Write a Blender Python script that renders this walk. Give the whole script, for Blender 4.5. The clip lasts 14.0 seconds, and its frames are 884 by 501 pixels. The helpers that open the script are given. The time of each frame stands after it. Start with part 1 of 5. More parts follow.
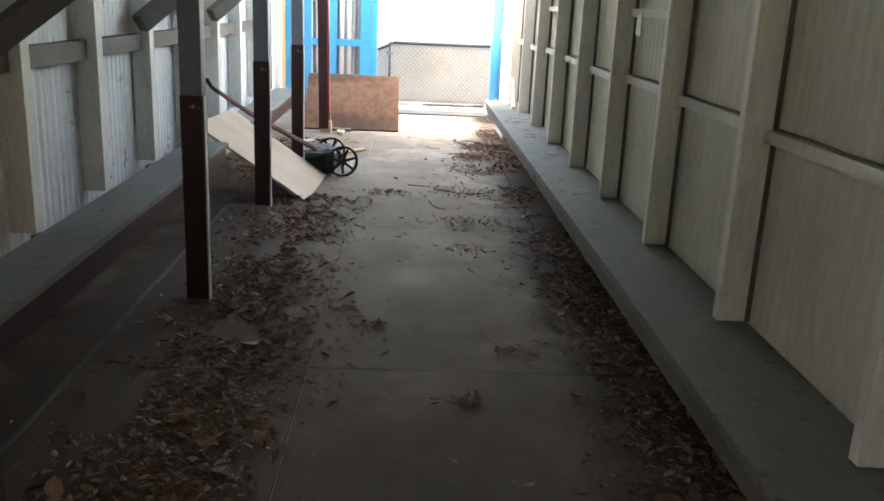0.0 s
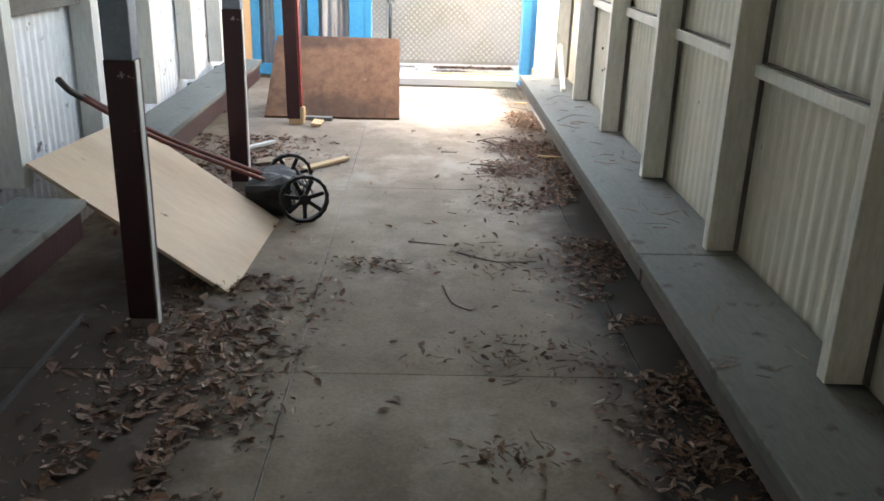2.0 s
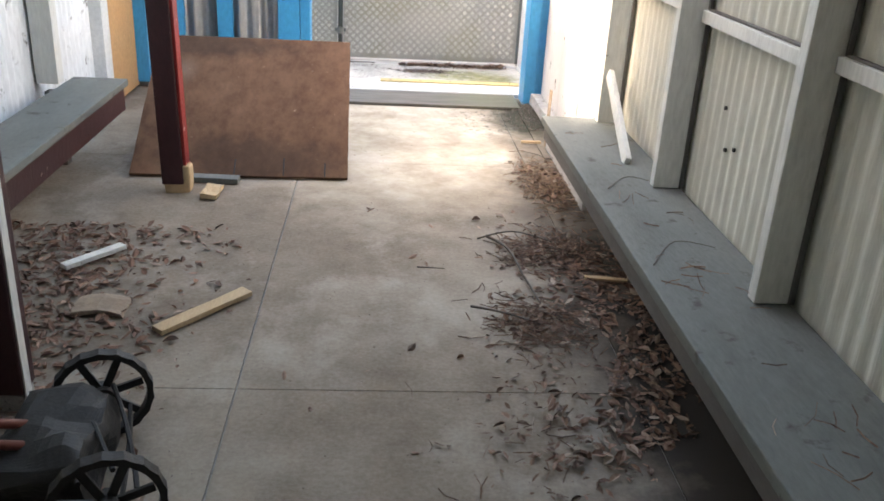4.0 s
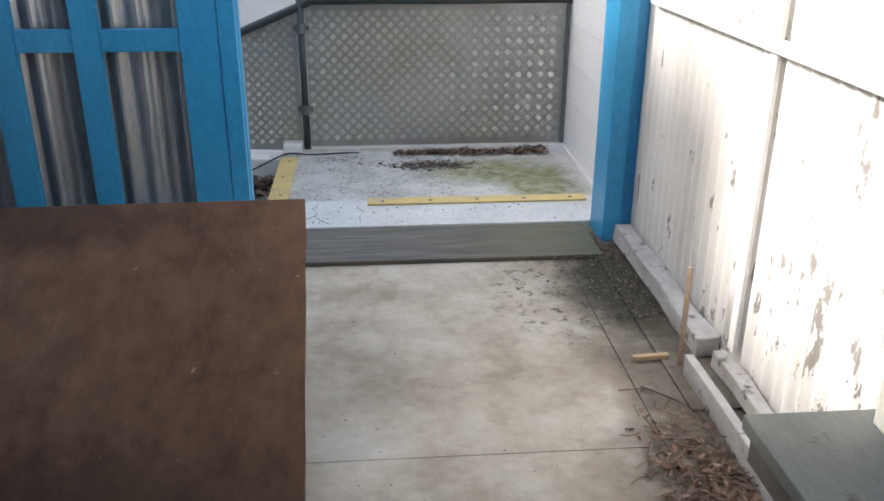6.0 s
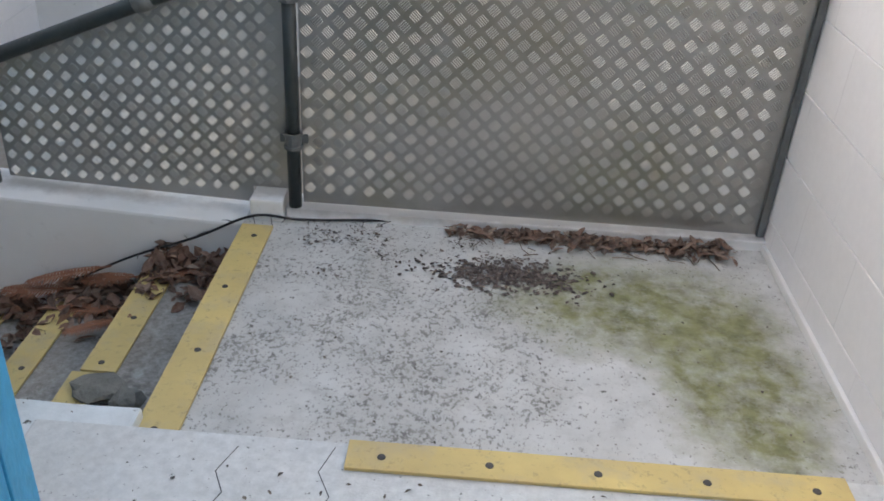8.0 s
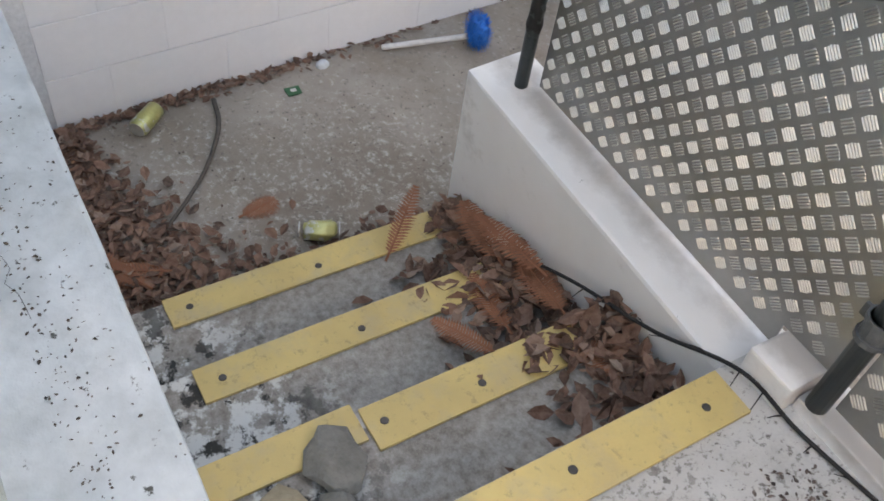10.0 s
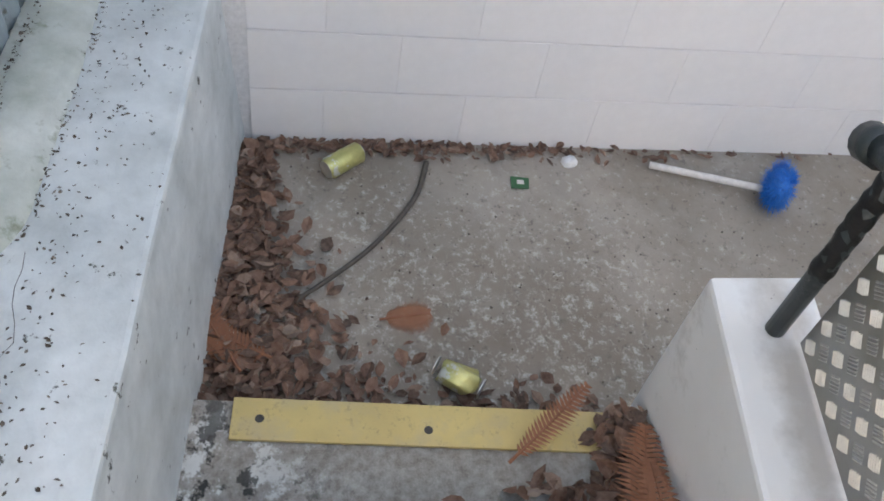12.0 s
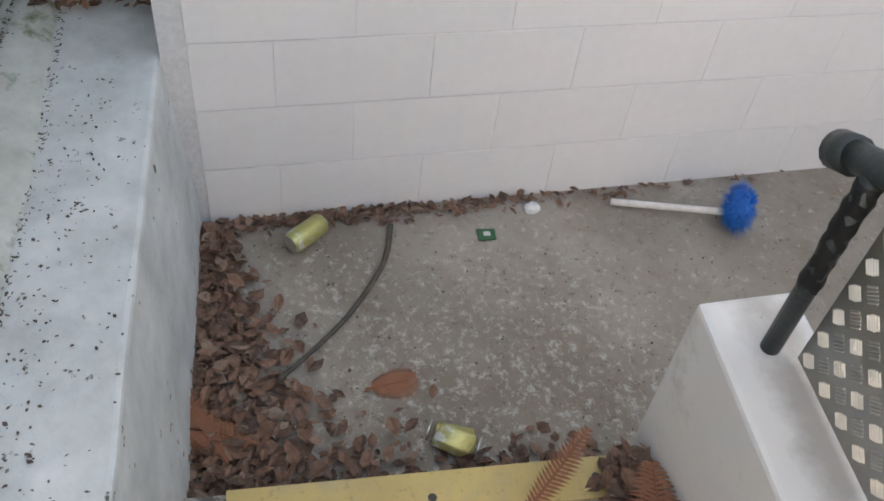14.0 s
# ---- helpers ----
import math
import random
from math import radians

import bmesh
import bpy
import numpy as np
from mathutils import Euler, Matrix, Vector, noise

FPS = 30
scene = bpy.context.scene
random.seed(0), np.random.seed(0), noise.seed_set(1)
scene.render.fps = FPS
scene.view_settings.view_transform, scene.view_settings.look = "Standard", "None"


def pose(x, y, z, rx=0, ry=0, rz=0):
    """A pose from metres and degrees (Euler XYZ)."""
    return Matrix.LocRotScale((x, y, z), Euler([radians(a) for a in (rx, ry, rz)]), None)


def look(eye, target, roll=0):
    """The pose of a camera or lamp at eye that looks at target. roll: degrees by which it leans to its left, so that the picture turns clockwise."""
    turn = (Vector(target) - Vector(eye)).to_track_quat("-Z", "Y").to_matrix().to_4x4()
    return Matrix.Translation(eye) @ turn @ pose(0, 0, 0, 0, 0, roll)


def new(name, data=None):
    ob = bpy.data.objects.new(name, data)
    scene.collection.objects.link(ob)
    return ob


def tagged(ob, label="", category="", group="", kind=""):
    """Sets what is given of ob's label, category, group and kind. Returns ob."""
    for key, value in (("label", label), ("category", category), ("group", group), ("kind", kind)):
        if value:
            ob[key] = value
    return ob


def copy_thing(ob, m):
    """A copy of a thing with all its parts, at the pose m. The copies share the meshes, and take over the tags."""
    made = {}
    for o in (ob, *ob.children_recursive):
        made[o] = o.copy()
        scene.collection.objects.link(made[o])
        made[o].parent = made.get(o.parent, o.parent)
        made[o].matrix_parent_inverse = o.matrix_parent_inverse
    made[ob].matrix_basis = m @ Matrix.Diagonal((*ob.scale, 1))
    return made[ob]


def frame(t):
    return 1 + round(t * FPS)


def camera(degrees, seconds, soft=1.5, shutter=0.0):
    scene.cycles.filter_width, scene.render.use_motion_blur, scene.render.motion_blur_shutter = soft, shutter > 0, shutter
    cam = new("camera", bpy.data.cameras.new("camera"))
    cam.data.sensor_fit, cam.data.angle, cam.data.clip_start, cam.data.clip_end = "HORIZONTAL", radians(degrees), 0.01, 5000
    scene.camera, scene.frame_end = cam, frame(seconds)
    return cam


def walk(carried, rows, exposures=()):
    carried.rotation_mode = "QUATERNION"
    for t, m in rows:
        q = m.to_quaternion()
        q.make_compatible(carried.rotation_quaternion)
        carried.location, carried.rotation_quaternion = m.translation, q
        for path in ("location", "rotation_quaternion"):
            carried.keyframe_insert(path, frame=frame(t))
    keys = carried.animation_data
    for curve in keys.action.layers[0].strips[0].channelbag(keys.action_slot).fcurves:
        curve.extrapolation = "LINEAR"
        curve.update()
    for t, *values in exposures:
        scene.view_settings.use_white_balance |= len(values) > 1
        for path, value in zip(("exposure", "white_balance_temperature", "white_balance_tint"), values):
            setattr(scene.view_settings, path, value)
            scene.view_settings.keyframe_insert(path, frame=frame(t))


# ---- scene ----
cam = camera(54.0, 14.0, soft=1.7)
PATH = [
    (0, (-0.057, -0.457, 1.525), (0.028, 1.465, 0.978), 2.6),
    (0.5, (-0.069, 0.321, 1.528), (0.012, 2.234, 0.95), 2.1),
    (1, (0.0, 1.067, 1.565), (0.088, 2.964, 0.935), 2.4),
    (1.5, (-0.028, 1.759, 1.551), (0.037, 3.65, 0.903), 2.0),
    (2, (0.0, 2.561, 1.559), (0.056, 4.438, 0.869), 1.8),
    (4.5, (-0.029, 6.189, 1.529), (0.132, 8.011, 0.721), 3.5),
    (5, (-0.055, 6.888, 1.511), (0.065, 8.701, 0.676), 2.7),
    (5.5, (-0.003, 7.653, 1.516), (0.144, 9.478, 0.711), 0.7),
    (6, (0.011, 8.328, 1.539), (0.165, 10.166, 0.766), 0.2),
    (6.5, (0.059, 9.079, 1.548), (0.195, 10.902, 0.737), -0.4),
    (7, (0.125, 9.818, 1.517), (0.232, 11.618, 0.652), 0.1),
    (7.5, (0.176, 10.512, 1.542), (0.236, 12.269, 0.589), 0.1),
    (8, (0.2, 11.122, 1.446), (0.161, 12.845, 0.432), 3.6),
    (8.5, (0.132, 11.665, 1.405), (-0.135, 13.29, 0.269), 2.7),
    (9, (0.088, 12.078, 1.472), (-0.654, 13.433, 0.202), 4.9),
    (11.5, (-0.518, 13.061, 1.204), (-1.681, 13.456, -0.374), 12.8),
    (12, (-0.65, 13.107, 1.227), (-1.884, 13.344, -0.329), 12.1),
    (12.5, (-0.572, 12.998, 1.221), (-1.984, 13.227, -0.176), 8.9),
    (13, (-0.475, 12.937, 1.216), (-1.947, 13.227, -0.107), 5.1),
    (13.5, (-0.469, 12.948, 1.214), (-1.879, 13.341, -0.149), 7.9),
    (14, (-0.671, 13.054, 1.191), (-2.003, 13.401, -0.26), 7.9),
]
EXPOSURE = [(0.0, 4.15, 7900, 17), (1.0, 4.25, 8050, 17), (2.0, 4.0, 8050, 17), (4.5, 2.78, 7600, 17), (5.5, 2.1, 7050, 14), (6.0, 1.8, 6800, 12), (6.5, 0.9, 6550, 10), (7.0, 0.72, 6500, 10), (7.5, 1.1, 6350, 10), (8.0, 1.7, 7150, 14), (8.5, 1.95, 7800, 16), (9.0, 2.05, 8150, 18), (11.5, 2.3, 7700, 17), (12.5, 2.3, 7850, 16), (13.0, 2.2, 7800, 15), (14.0, 2.15, 8300, 17)]
walk(cam, [(t, look(eye, target, roll)) for t, eye, target, roll in PATH], EXPOSURE)
# ---- light ----
world = bpy.data.worlds.new("sky")
scene.world = world
world.use_nodes = True
wn = world.node_tree
sky = wn.nodes.new("ShaderNodeTexSky")
sky.sky_type = 'NISHITA'
sky.sun_disc = False
sky.sun_elevation = radians(34)
sky.sun_rotation = radians(270)
sky.air_density = 1.6
sky.dust_density = 3.0
wn.links.new(sky.outputs[0], wn.nodes["Background"].inputs[0])
wn.nodes["Background"].inputs[1].default_value = 0.15
sun = new("sun", bpy.data.lights.new("sun", 'SUN'))
sun.data.energy = 3.0
sun.data.angle = radians(9)
sun.data.color = (1.0, 0.96, 0.9)
sun.matrix_world = look((-8.29, 11.0, 5.6), (0, 11.0, 0))


# ---- materials ----
def nodes_of(name):
    m = bpy.data.materials.new(name)
    m.use_nodes = True
    t = m.node_tree
    return m, t, t.nodes["Principled BSDF"]


def noise_node(t, scale, detail=6.0, rough=0.6, stretch=(1, 1, 1), offset=0.0):
    co = t.nodes.new("ShaderNodeTexCoord")
    mp = t.nodes.new("ShaderNodeMapping")
    mp.inputs["Scale"].default_value = stretch
    mp.inputs["Location"].default_value = (offset, offset * 0.7, offset * 1.3)
    n = t.nodes.new("ShaderNodeTexNoise")
    n.inputs["Scale"].default_value = scale
    n.inputs["Detail"].default_value = detail
    n.inputs["Roughness"].default_value = rough
    t.links.new(co.outputs["Object"], mp.inputs[0])
    t.links.new(mp.outputs[0], n.inputs["Vector"])
    return n.outputs["Fac"]


def ramp(t, fac, stops):
    r = t.nodes.new("ShaderNodeValToRGB")
    els = r.color_ramp.elements
    while len(els) < len(stops):
        els.new(0.5)
    for e, (p, c) in zip(els, stops):
        e.position = p
        e.color = (*c, 1) if len(c) == 3 else c
    t.links.new(fac, r.inputs[0])
    return r.outputs[0]


def mix(t, fac, a, b, mode='MIX'):
    m = t.nodes.new("ShaderNodeMix")
    m.data_type = 'RGBA'
    m.blend_type = mode
    for sock, v in ((m.inputs[0], fac), (m.inputs[6], a), (m.inputs[7], b)):
        if isinstance(v, (int, float)):
            sock.default_value = v
        elif isinstance(v, tuple):
            sock.default_value = (*v, 1)
        else:
            t.links.new(v, sock)
    return m.outputs[2]


def bump(t, p, height, strength, dist=0.01):
    b = t.nodes.new("ShaderNodeBump")
    b.inputs["Strength"].default_value = strength
    b.inputs["Distance"].default_value = dist
    t.links.new(height, b.inputs["Height"])
    t.links.new(b.outputs[0], p.inputs["Normal"])


def step_mask(t, fac, lo, hi):
    return ramp(t, fac, [(lo, (0, 0, 0)), (hi, (1, 1, 1))])


def surface(name, base, dark, rough=0.7, scale=3.0, fine=40.0, spot=None, spot_scale=25.0, spot_cut=(0.62, 0.68),
            stretch=(1, 1, 1), relief=0.25, metal=0.0, vary=0.0, spec=0.3, grain=0.35):
    """Two scales of tone, an optional speckle, and a fine relief."""
    m, t, p = nodes_of(name)
    big = noise_node(t, scale, 5, 0.6, stretch)
    col = ramp(t, big, [(0.32, dark), (0.68, base)])
    small = noise_node(t, fine, 4, 0.7, stretch, 3.0)
    col = mix(t, grain, col, ramp(t, small, [(0.3, tuple(0.55 * c for c in base)), (0.7, tuple(min(1.0, 1.15 * c) for c in base))]))
    if spot:
        mask = step_mask(t, noise_node(t, spot_scale, 6, 0.65, (1, 1, 1), 7.0), *spot_cut)
        col = mix(t, mask, col, spot)
    if vary:
        oi = t.nodes.new("ShaderNodeObjectInfo")
        col = mix(t, vary, col, ramp(t, oi.outputs["Random"], [(0, tuple(0.6 * c for c in base)), (1, tuple(min(1, 1.2 * c) for c in base))]))
    t.links.new(col, p.inputs["Base Color"])
    p.inputs["Roughness"].default_value = rough
    p.inputs["Metallic"].default_value = metal
    p.inputs["Specular IOR Level"].default_value = spec
    bump(t, p, small, relief)
    return m


def blob(t, centre, size, wobble=0.5, scale=6.0):
    """A soft stain of its own ragged shape round a place on the surface."""
    co = t.nodes.new("ShaderNodeTexCoord")
    mp = t.nodes.new("ShaderNodeMapping")
    mp.vector_type = 'TEXTURE'
    mp.inputs["Location"].default_value = centre
    mp.inputs["Scale"].default_value = size
    t.links.new(co.outputs["Object"], mp.inputs[0])
    ln = t.nodes.new("ShaderNodeVectorMath")
    ln.operation = 'LENGTH'
    t.links.new(mp.outputs[0], ln.inputs[0])
    n = noise_node(t, scale, 6, 0.65, (1, 1, 1), centre[0])
    a = t.nodes.new("ShaderNodeMath")
    a.operation = 'MULTIPLY_ADD'
    t.links.new(n, a.inputs[0])
    a.inputs[1].default_value = -2 * wobble
    t.links.new(ln.outputs["Value"], a.inputs[2])
    return ramp(t, a.outputs[0], [(0.0, (1, 1, 1)), (0.55, (0, 0, 0))])


def added(t, a, b, gain):
    """a + gain * b, as one value."""
    m = t.nodes.new("ShaderNodeMath")
    m.operation = 'MULTIPLY_ADD'
    t.links.new(b, m.inputs[0])
    m.inputs[1].default_value = gain
    t.links.new(a, m.inputs[2])
    return m.outputs[0]


def island_mat(name, stops, rough=0.75, spec=0.2):
    """One tone for each loose piece of a heap."""
    m, t, p = nodes_of(name)
    g = t.nodes.new("ShaderNodeNewGeometry")
    col = ramp(t, g.outputs["Random Per Island"], stops)
    n = noise_node(t, 60, 4)
    col = mix(t, 0.35, col, ramp(t, n, [(0.3, tuple(0.4 * c for c in stops[0][1])), (0.7, stops[-1][1])]))
    t.links.new(col, p.inputs["Base Color"])
    p.inputs["Roughness"].default_value = rough
    p.inputs["Specular IOR Level"].default_value = spec
    return m


def floor_concrete():
    """Old concrete: pale worn patches on brown, tracked-in dirt, with damp dirt and painted bench shade along both
    benches, and the near end painted dimmer.
    """
    m, t, p = nodes_of("floor_concrete")
    big = noise_node(t, 0.9, 6, 0.6)
    col = ramp(t, big, [(0.32, (0.115, 0.083, 0.057)), (0.5, (0.19, 0.147, 0.106)), (0.68, (0.36, 0.31, 0.25))])
    mid = noise_node(t, 4.0, 7, 0.7, (1, 1, 1), 4.0)
    col = mix(t, 0.45, col, ramp(t, mid, [(0.35, (0.125, 0.09, 0.063)), (0.65, (0.32, 0.268, 0.212))]))
    pale = step_mask(t, noise_node(t, 2.2, 6, 0.65, (1, 0.7, 1), 17.0), 0.54, 0.68)
    col = mix(t, mix(t, 1.0, pale, (0.5, 0.5, 0.5), 'MULTIPLY'), col, (0.45, 0.41, 0.35))
    fine = noise_node(t, 60, 4, 0.7)
    col = mix(t, 0.2, col, ramp(t, fine, [(0.35, (0.11, 0.09, 0.07)), (0.65, (0.38, 0.345, 0.30))]))
    # Paler, mottled patch on the floor before the doorway.
    doorway_pale = blob(t, (0.15, 11.2, 0), (1.05, 1.9, 1), 0.5, 3.0)
    pale_tone = ramp(t, noise_node(t, 3.2, 7, 0.72, (1, 1, 1), 24.0), [(0.34, (0.33, 0.272, 0.205)), (0.52, (0.50, 0.44, 0.355)), (0.68, (0.62, 0.575, 0.50))])
    col = mix(t, mix(t, 1.0, doorway_pale, (0.8, 0.8, 0.8), 'MULTIPLY'), col, pale_tone)
    # Strips along the benches: dirt, with the shade under the planks coloured in.
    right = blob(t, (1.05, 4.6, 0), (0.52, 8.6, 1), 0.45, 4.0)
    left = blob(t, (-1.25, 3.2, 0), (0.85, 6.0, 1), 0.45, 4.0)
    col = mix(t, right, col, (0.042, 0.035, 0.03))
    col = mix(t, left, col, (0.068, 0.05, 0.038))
    # Dim light at the corridor's near end, painted as a darker brown.
    start_shade = blob(t, (-0.1, 0.2, 0), (1.8, 5.0, 1), 0.4, 2.0)
    col = mix(t, mix(t, 1.0, start_shade, (0.8, 0.8, 0.8), 'MULTIPLY'), col, (0.085, 0.064, 0.046))
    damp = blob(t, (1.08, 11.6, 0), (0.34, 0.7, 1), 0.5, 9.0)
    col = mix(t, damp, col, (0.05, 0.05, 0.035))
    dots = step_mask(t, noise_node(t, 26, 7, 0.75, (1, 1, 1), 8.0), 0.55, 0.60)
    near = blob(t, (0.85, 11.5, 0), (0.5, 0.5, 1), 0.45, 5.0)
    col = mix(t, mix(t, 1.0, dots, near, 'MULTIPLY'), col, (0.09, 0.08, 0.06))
    t.links.new(col, p.inputs["Base Color"])
    p.inputs["Roughness"].default_value = 0.85
    p.inputs["Specular IOR Level"].default_value = 0.2
    bump(t, p, fine, 0.15, 0.006)
    return m


def landing_paint():
    """White paint worn through to the dark pebbles of the concrete, with moss at one side."""
    m, t, p = nodes_of("landing_paint")
    big = noise_node(t, 2.5, 6, 0.6)
    col = ramp(t, big, [(0.3, (0.49, 0.48, 0.45)), (0.7, (0.64, 0.63, 0.60))])
    grime = noise_node(t, 9.0, 6, 0.7, (1, 1, 1), 21.0)
    col = mix(t, step_mask(t, grime, 0.5, 0.75), col, (0.40, 0.39, 0.36))
    worn_area = blob(t, (-0.08, 13.2, -0.09), (0.75, 0.72, 1), 0.6, 4.0)
    patchy = step_mask(t, noise_node(t, 3.6, 5, 0.6, (1, 1, 1), 12.0), 0.36, 0.6)
    area = mix(t, 1.0, worn_area, patchy, 'MULTIPLY')
    col = mix(t, mix(t, 1.0, area, (0.45, 0.45, 0.45), 'MULTIPLY'), col, (0.36, 0.345, 0.315))
    pebble = noise_node(t, 80, 5, 0.7, (1.0, 0.8, 1), 2.0)
    dark = step_mask(t, added(t, pebble, area, 0.115), 0.59, 0.67)
    tone = ramp(t, noise_node(t, 24, 4, 0.6, (1, 1, 1), 15.0), [(0.35, (0.16, 0.15, 0.135)), (0.65, (0.33, 0.315, 0.285))])
    col = mix(t, dark, col, tone)
    chips = step_mask(t, noise_node(t, 26, 5, 0.65, (1, 1, 1), 9.0), 0.675, 0.70)
    col = mix(t, chips, col, (0.13, 0.12, 0.105))
    moss = blob(t, (0.78, 13.48, -0.09), (0.52, 0.32, 1), 0.5, 5.0)
    moss2 = blob(t, (1.03, 13.12, -0.09), (0.28, 0.46, 1), 0.55, 6.0)
    green = ramp(t, noise_node(t, 18, 5), [(0.3, (0.13, 0.125, 0.05)), (0.7, (0.29, 0.29, 0.14))])
    mk = ramp(t, noise_node(t, 14, 6, 0.7, (1, 1, 1), 5.0), [(0.32, (0.45, 0.45, 0.45)), (0.58, (1, 1, 1))])
    col = mix(t, mix(t, 1.0, moss, mk, 'MULTIPLY'), col, green)
    col = mix(t, mix(t, 1.0, moss2, mk, 'MULTIPLY'), col, green)
    t.links.new(col, p.inputs["Base Color"])
    p.inputs["Roughness"].default_value = 0.75
    bump(t, p, pebble, 0.45, 0.005)
    return m


def worn_yellow():
    """Ochre paint rubbed grey along its edge, with grime."""
    m, t, p = nodes_of("yellow_nosing")
    big = noise_node(t, 4.0, 5, 0.6)
    col = ramp(t, big, [(0.3, (0.50, 0.37, 0.15)), (0.7, (0.66, 0.50, 0.19))])
    rub = step_mask(t, noise_node(t, 7.0, 6, 0.65, (1, 1, 1), 5.0), 0.50, 0.70)
    col = mix(t, mix(t, 1.0, rub, (0.6, 0.6, 0.6), 'MULTIPLY'), col, (0.42, 0.355, 0.235))
    fine = noise_node(t, 45, 6, 0.75, (1, 1, 1), 3.0)
    col = mix(t, mix(t, 1.0, step_mask(t, fine, 0.56, 0.66), (0.5, 0.5, 0.5), 'MULTIPLY'), col, (0.27, 0.20, 0.10))
    t.links.new(col, p.inputs["Base Color"])
    p.inputs["Roughness"].default_value = 0.6
    bump(t, p, fine, 0.35, 0.004)
    return m


def ramp_board_mat():
    m, t, p = nodes_of("ramp_board")
    grain = noise_node(t, 9, 6, 0.6, (0.35, 3.0, 1))
    col = ramp(t, grain, [(0.3, (0.045, 0.038, 0.029)), (0.7, (0.15, 0.13, 0.105))])
    green = blob(t, (0.85, 12.05, 0.02), (0.55, 0.35, 1), 0.4, 4.0)
    col = mix(t, mix(t, 1.0, green, (0.6, 0.6, 0.6), "MULTIPLY"), col, (0.10, 0.105, 0.045))
    t.links.new(col, p.inputs["Base Color"])
    p.inputs["Roughness"].default_value = 0.6
    bump(t, p, grain, 0.2)
    return m


def flaked_white():
    m, t, p = nodes_of("flaked_white_sheet")
    big = noise_node(t, 3.0, 5, 0.6, (1, 1, 0.4))
    col = ramp(t, big, [(0.3, (0.52, 0.52, 0.52)), (0.7, (0.7, 0.7, 0.69))])
    low = blob(t, (1.22, 10.3, 0.25), (0.5, 0.55, 0.55), 0.5, 4.0)
    chip = noise_node(t, 12, 6, 0.7, (1, 1.8, 0.5), 6.0)
    flake = step_mask(t, added(t, chip, low, 0.05), 0.615, 0.635)
    streak = step_mask(t, noise_node(t, 7, 5, 0.6, (1, 3.0, 0.18), 11.0), 0.55, 0.75)
    col = mix(t, mix(t, 1.0, streak, (0.5, 0.5, 0.5), 'MULTIPLY'), col, (0.42, 0.41, 0.40))
    col = mix(t, flake, col, (0.22, 0.21, 0.20))
    t.links.new(col, p.inputs["Base Color"])
    p.inputs["Roughness"].default_value = 0.6
    bump(t, p, flake, 0.4, 0.003)
    return m


def step_concrete():
    """Rough concrete with white bloom and black mould at one end of each step."""
    m, t, p = nodes_of("step_concrete")
    big = noise_node(t, 3.0, 6, 0.65)
    col = ramp(t, big, [(0.3, (0.20, 0.168, 0.135)), (0.7, (0.41, 0.37, 0.32))])
    fine = noise_node(t, 45, 6, 0.75, (1, 1, 1), 3.0)
    col = mix(t, 0.5, col, ramp(t, fine, [(0.35, (0.10, 0.09, 0.075)), (0.65, (0.47, 0.45, 0.42))]))
    bloom = step_mask(t, noise_node(t, 12, 6, 0.7, (1, 1, 1), 6.0), 0.5, 0.56)
    end = blob(t, (-1.1, 12.85, -0.35), (0.9, 0.42, 1), 0.4, 5.0)
    col = mix(t, mix(t, 1.0, end, bloom, 'MULTIPLY'), col, (0.62, 0.62, 0.59))
    black = step_mask(t, noise_node(t, 16, 6, 0.7, (1, 1, 1), 14.0), 0.53, 0.58)
    col = mix(t, mix(t, 1.0, end, black, 'MULTIPLY'), col, (0.04, 0.038, 0.033))
    t.links.new(col, p.inputs["Base Color"])
    p.inputs["Roughness"].default_value = 0.85
    bump(t, p, fine, 0.6, 0.008)
    return m


def yard_concrete():
    """Rough, washed-out concrete: pale crusts and dark pores, with brown silt."""
    m, t, p = nodes_of("yard_concrete")
    big = noise_node(t, 1.8, 6, 0.62, (1, 1, 1), 2.0)
    col = ramp(t, big, [(0.3, (0.232, 0.19, 0.15)), (0.7, (0.41, 0.362, 0.31))])
    silt = step_mask(t, noise_node(t, 3.4, 6, 0.7, (1, 1, 1), 31.0), 0.45, 0.68)
    col = mix(t, mix(t, 1.0, silt, (0.6, 0.6, 0.6), 'MULTIPLY'), col, (0.21, 0.166, 0.125))
    rough = noise_node(t, 38, 8, 0.8, (1, 1, 1), 5.0)
    where = blob(t, (-1.85, 13.4, -0.6), (0.65, 0.9, 1), 0.55, 3.0)
    shift = added(t, rough, where, 0.05)
    pores = step_mask(t, noise_node(t, 30, 7, 0.75, (1, 1, 1), 13.0), 0.56, 0.66)
    col = mix(t, mix(t, 1.0, pores, (0.7, 0.7, 0.7), 'MULTIPLY'), col, (0.13, 0.113, 0.096))
    crust = step_mask(t, shift, 0.57, 0.66)
    col = mix(t, mix(t, 1.0, crust, (0.75, 0.75, 0.75), 'MULTIPLY'), col, (0.55, 0.515, 0.46))
    t.links.new(col, p.inputs["Base Color"])
    p.inputs["Roughness"].default_value = 0.9
    bump(t, p, rough, 0.6, 0.01)
    return m


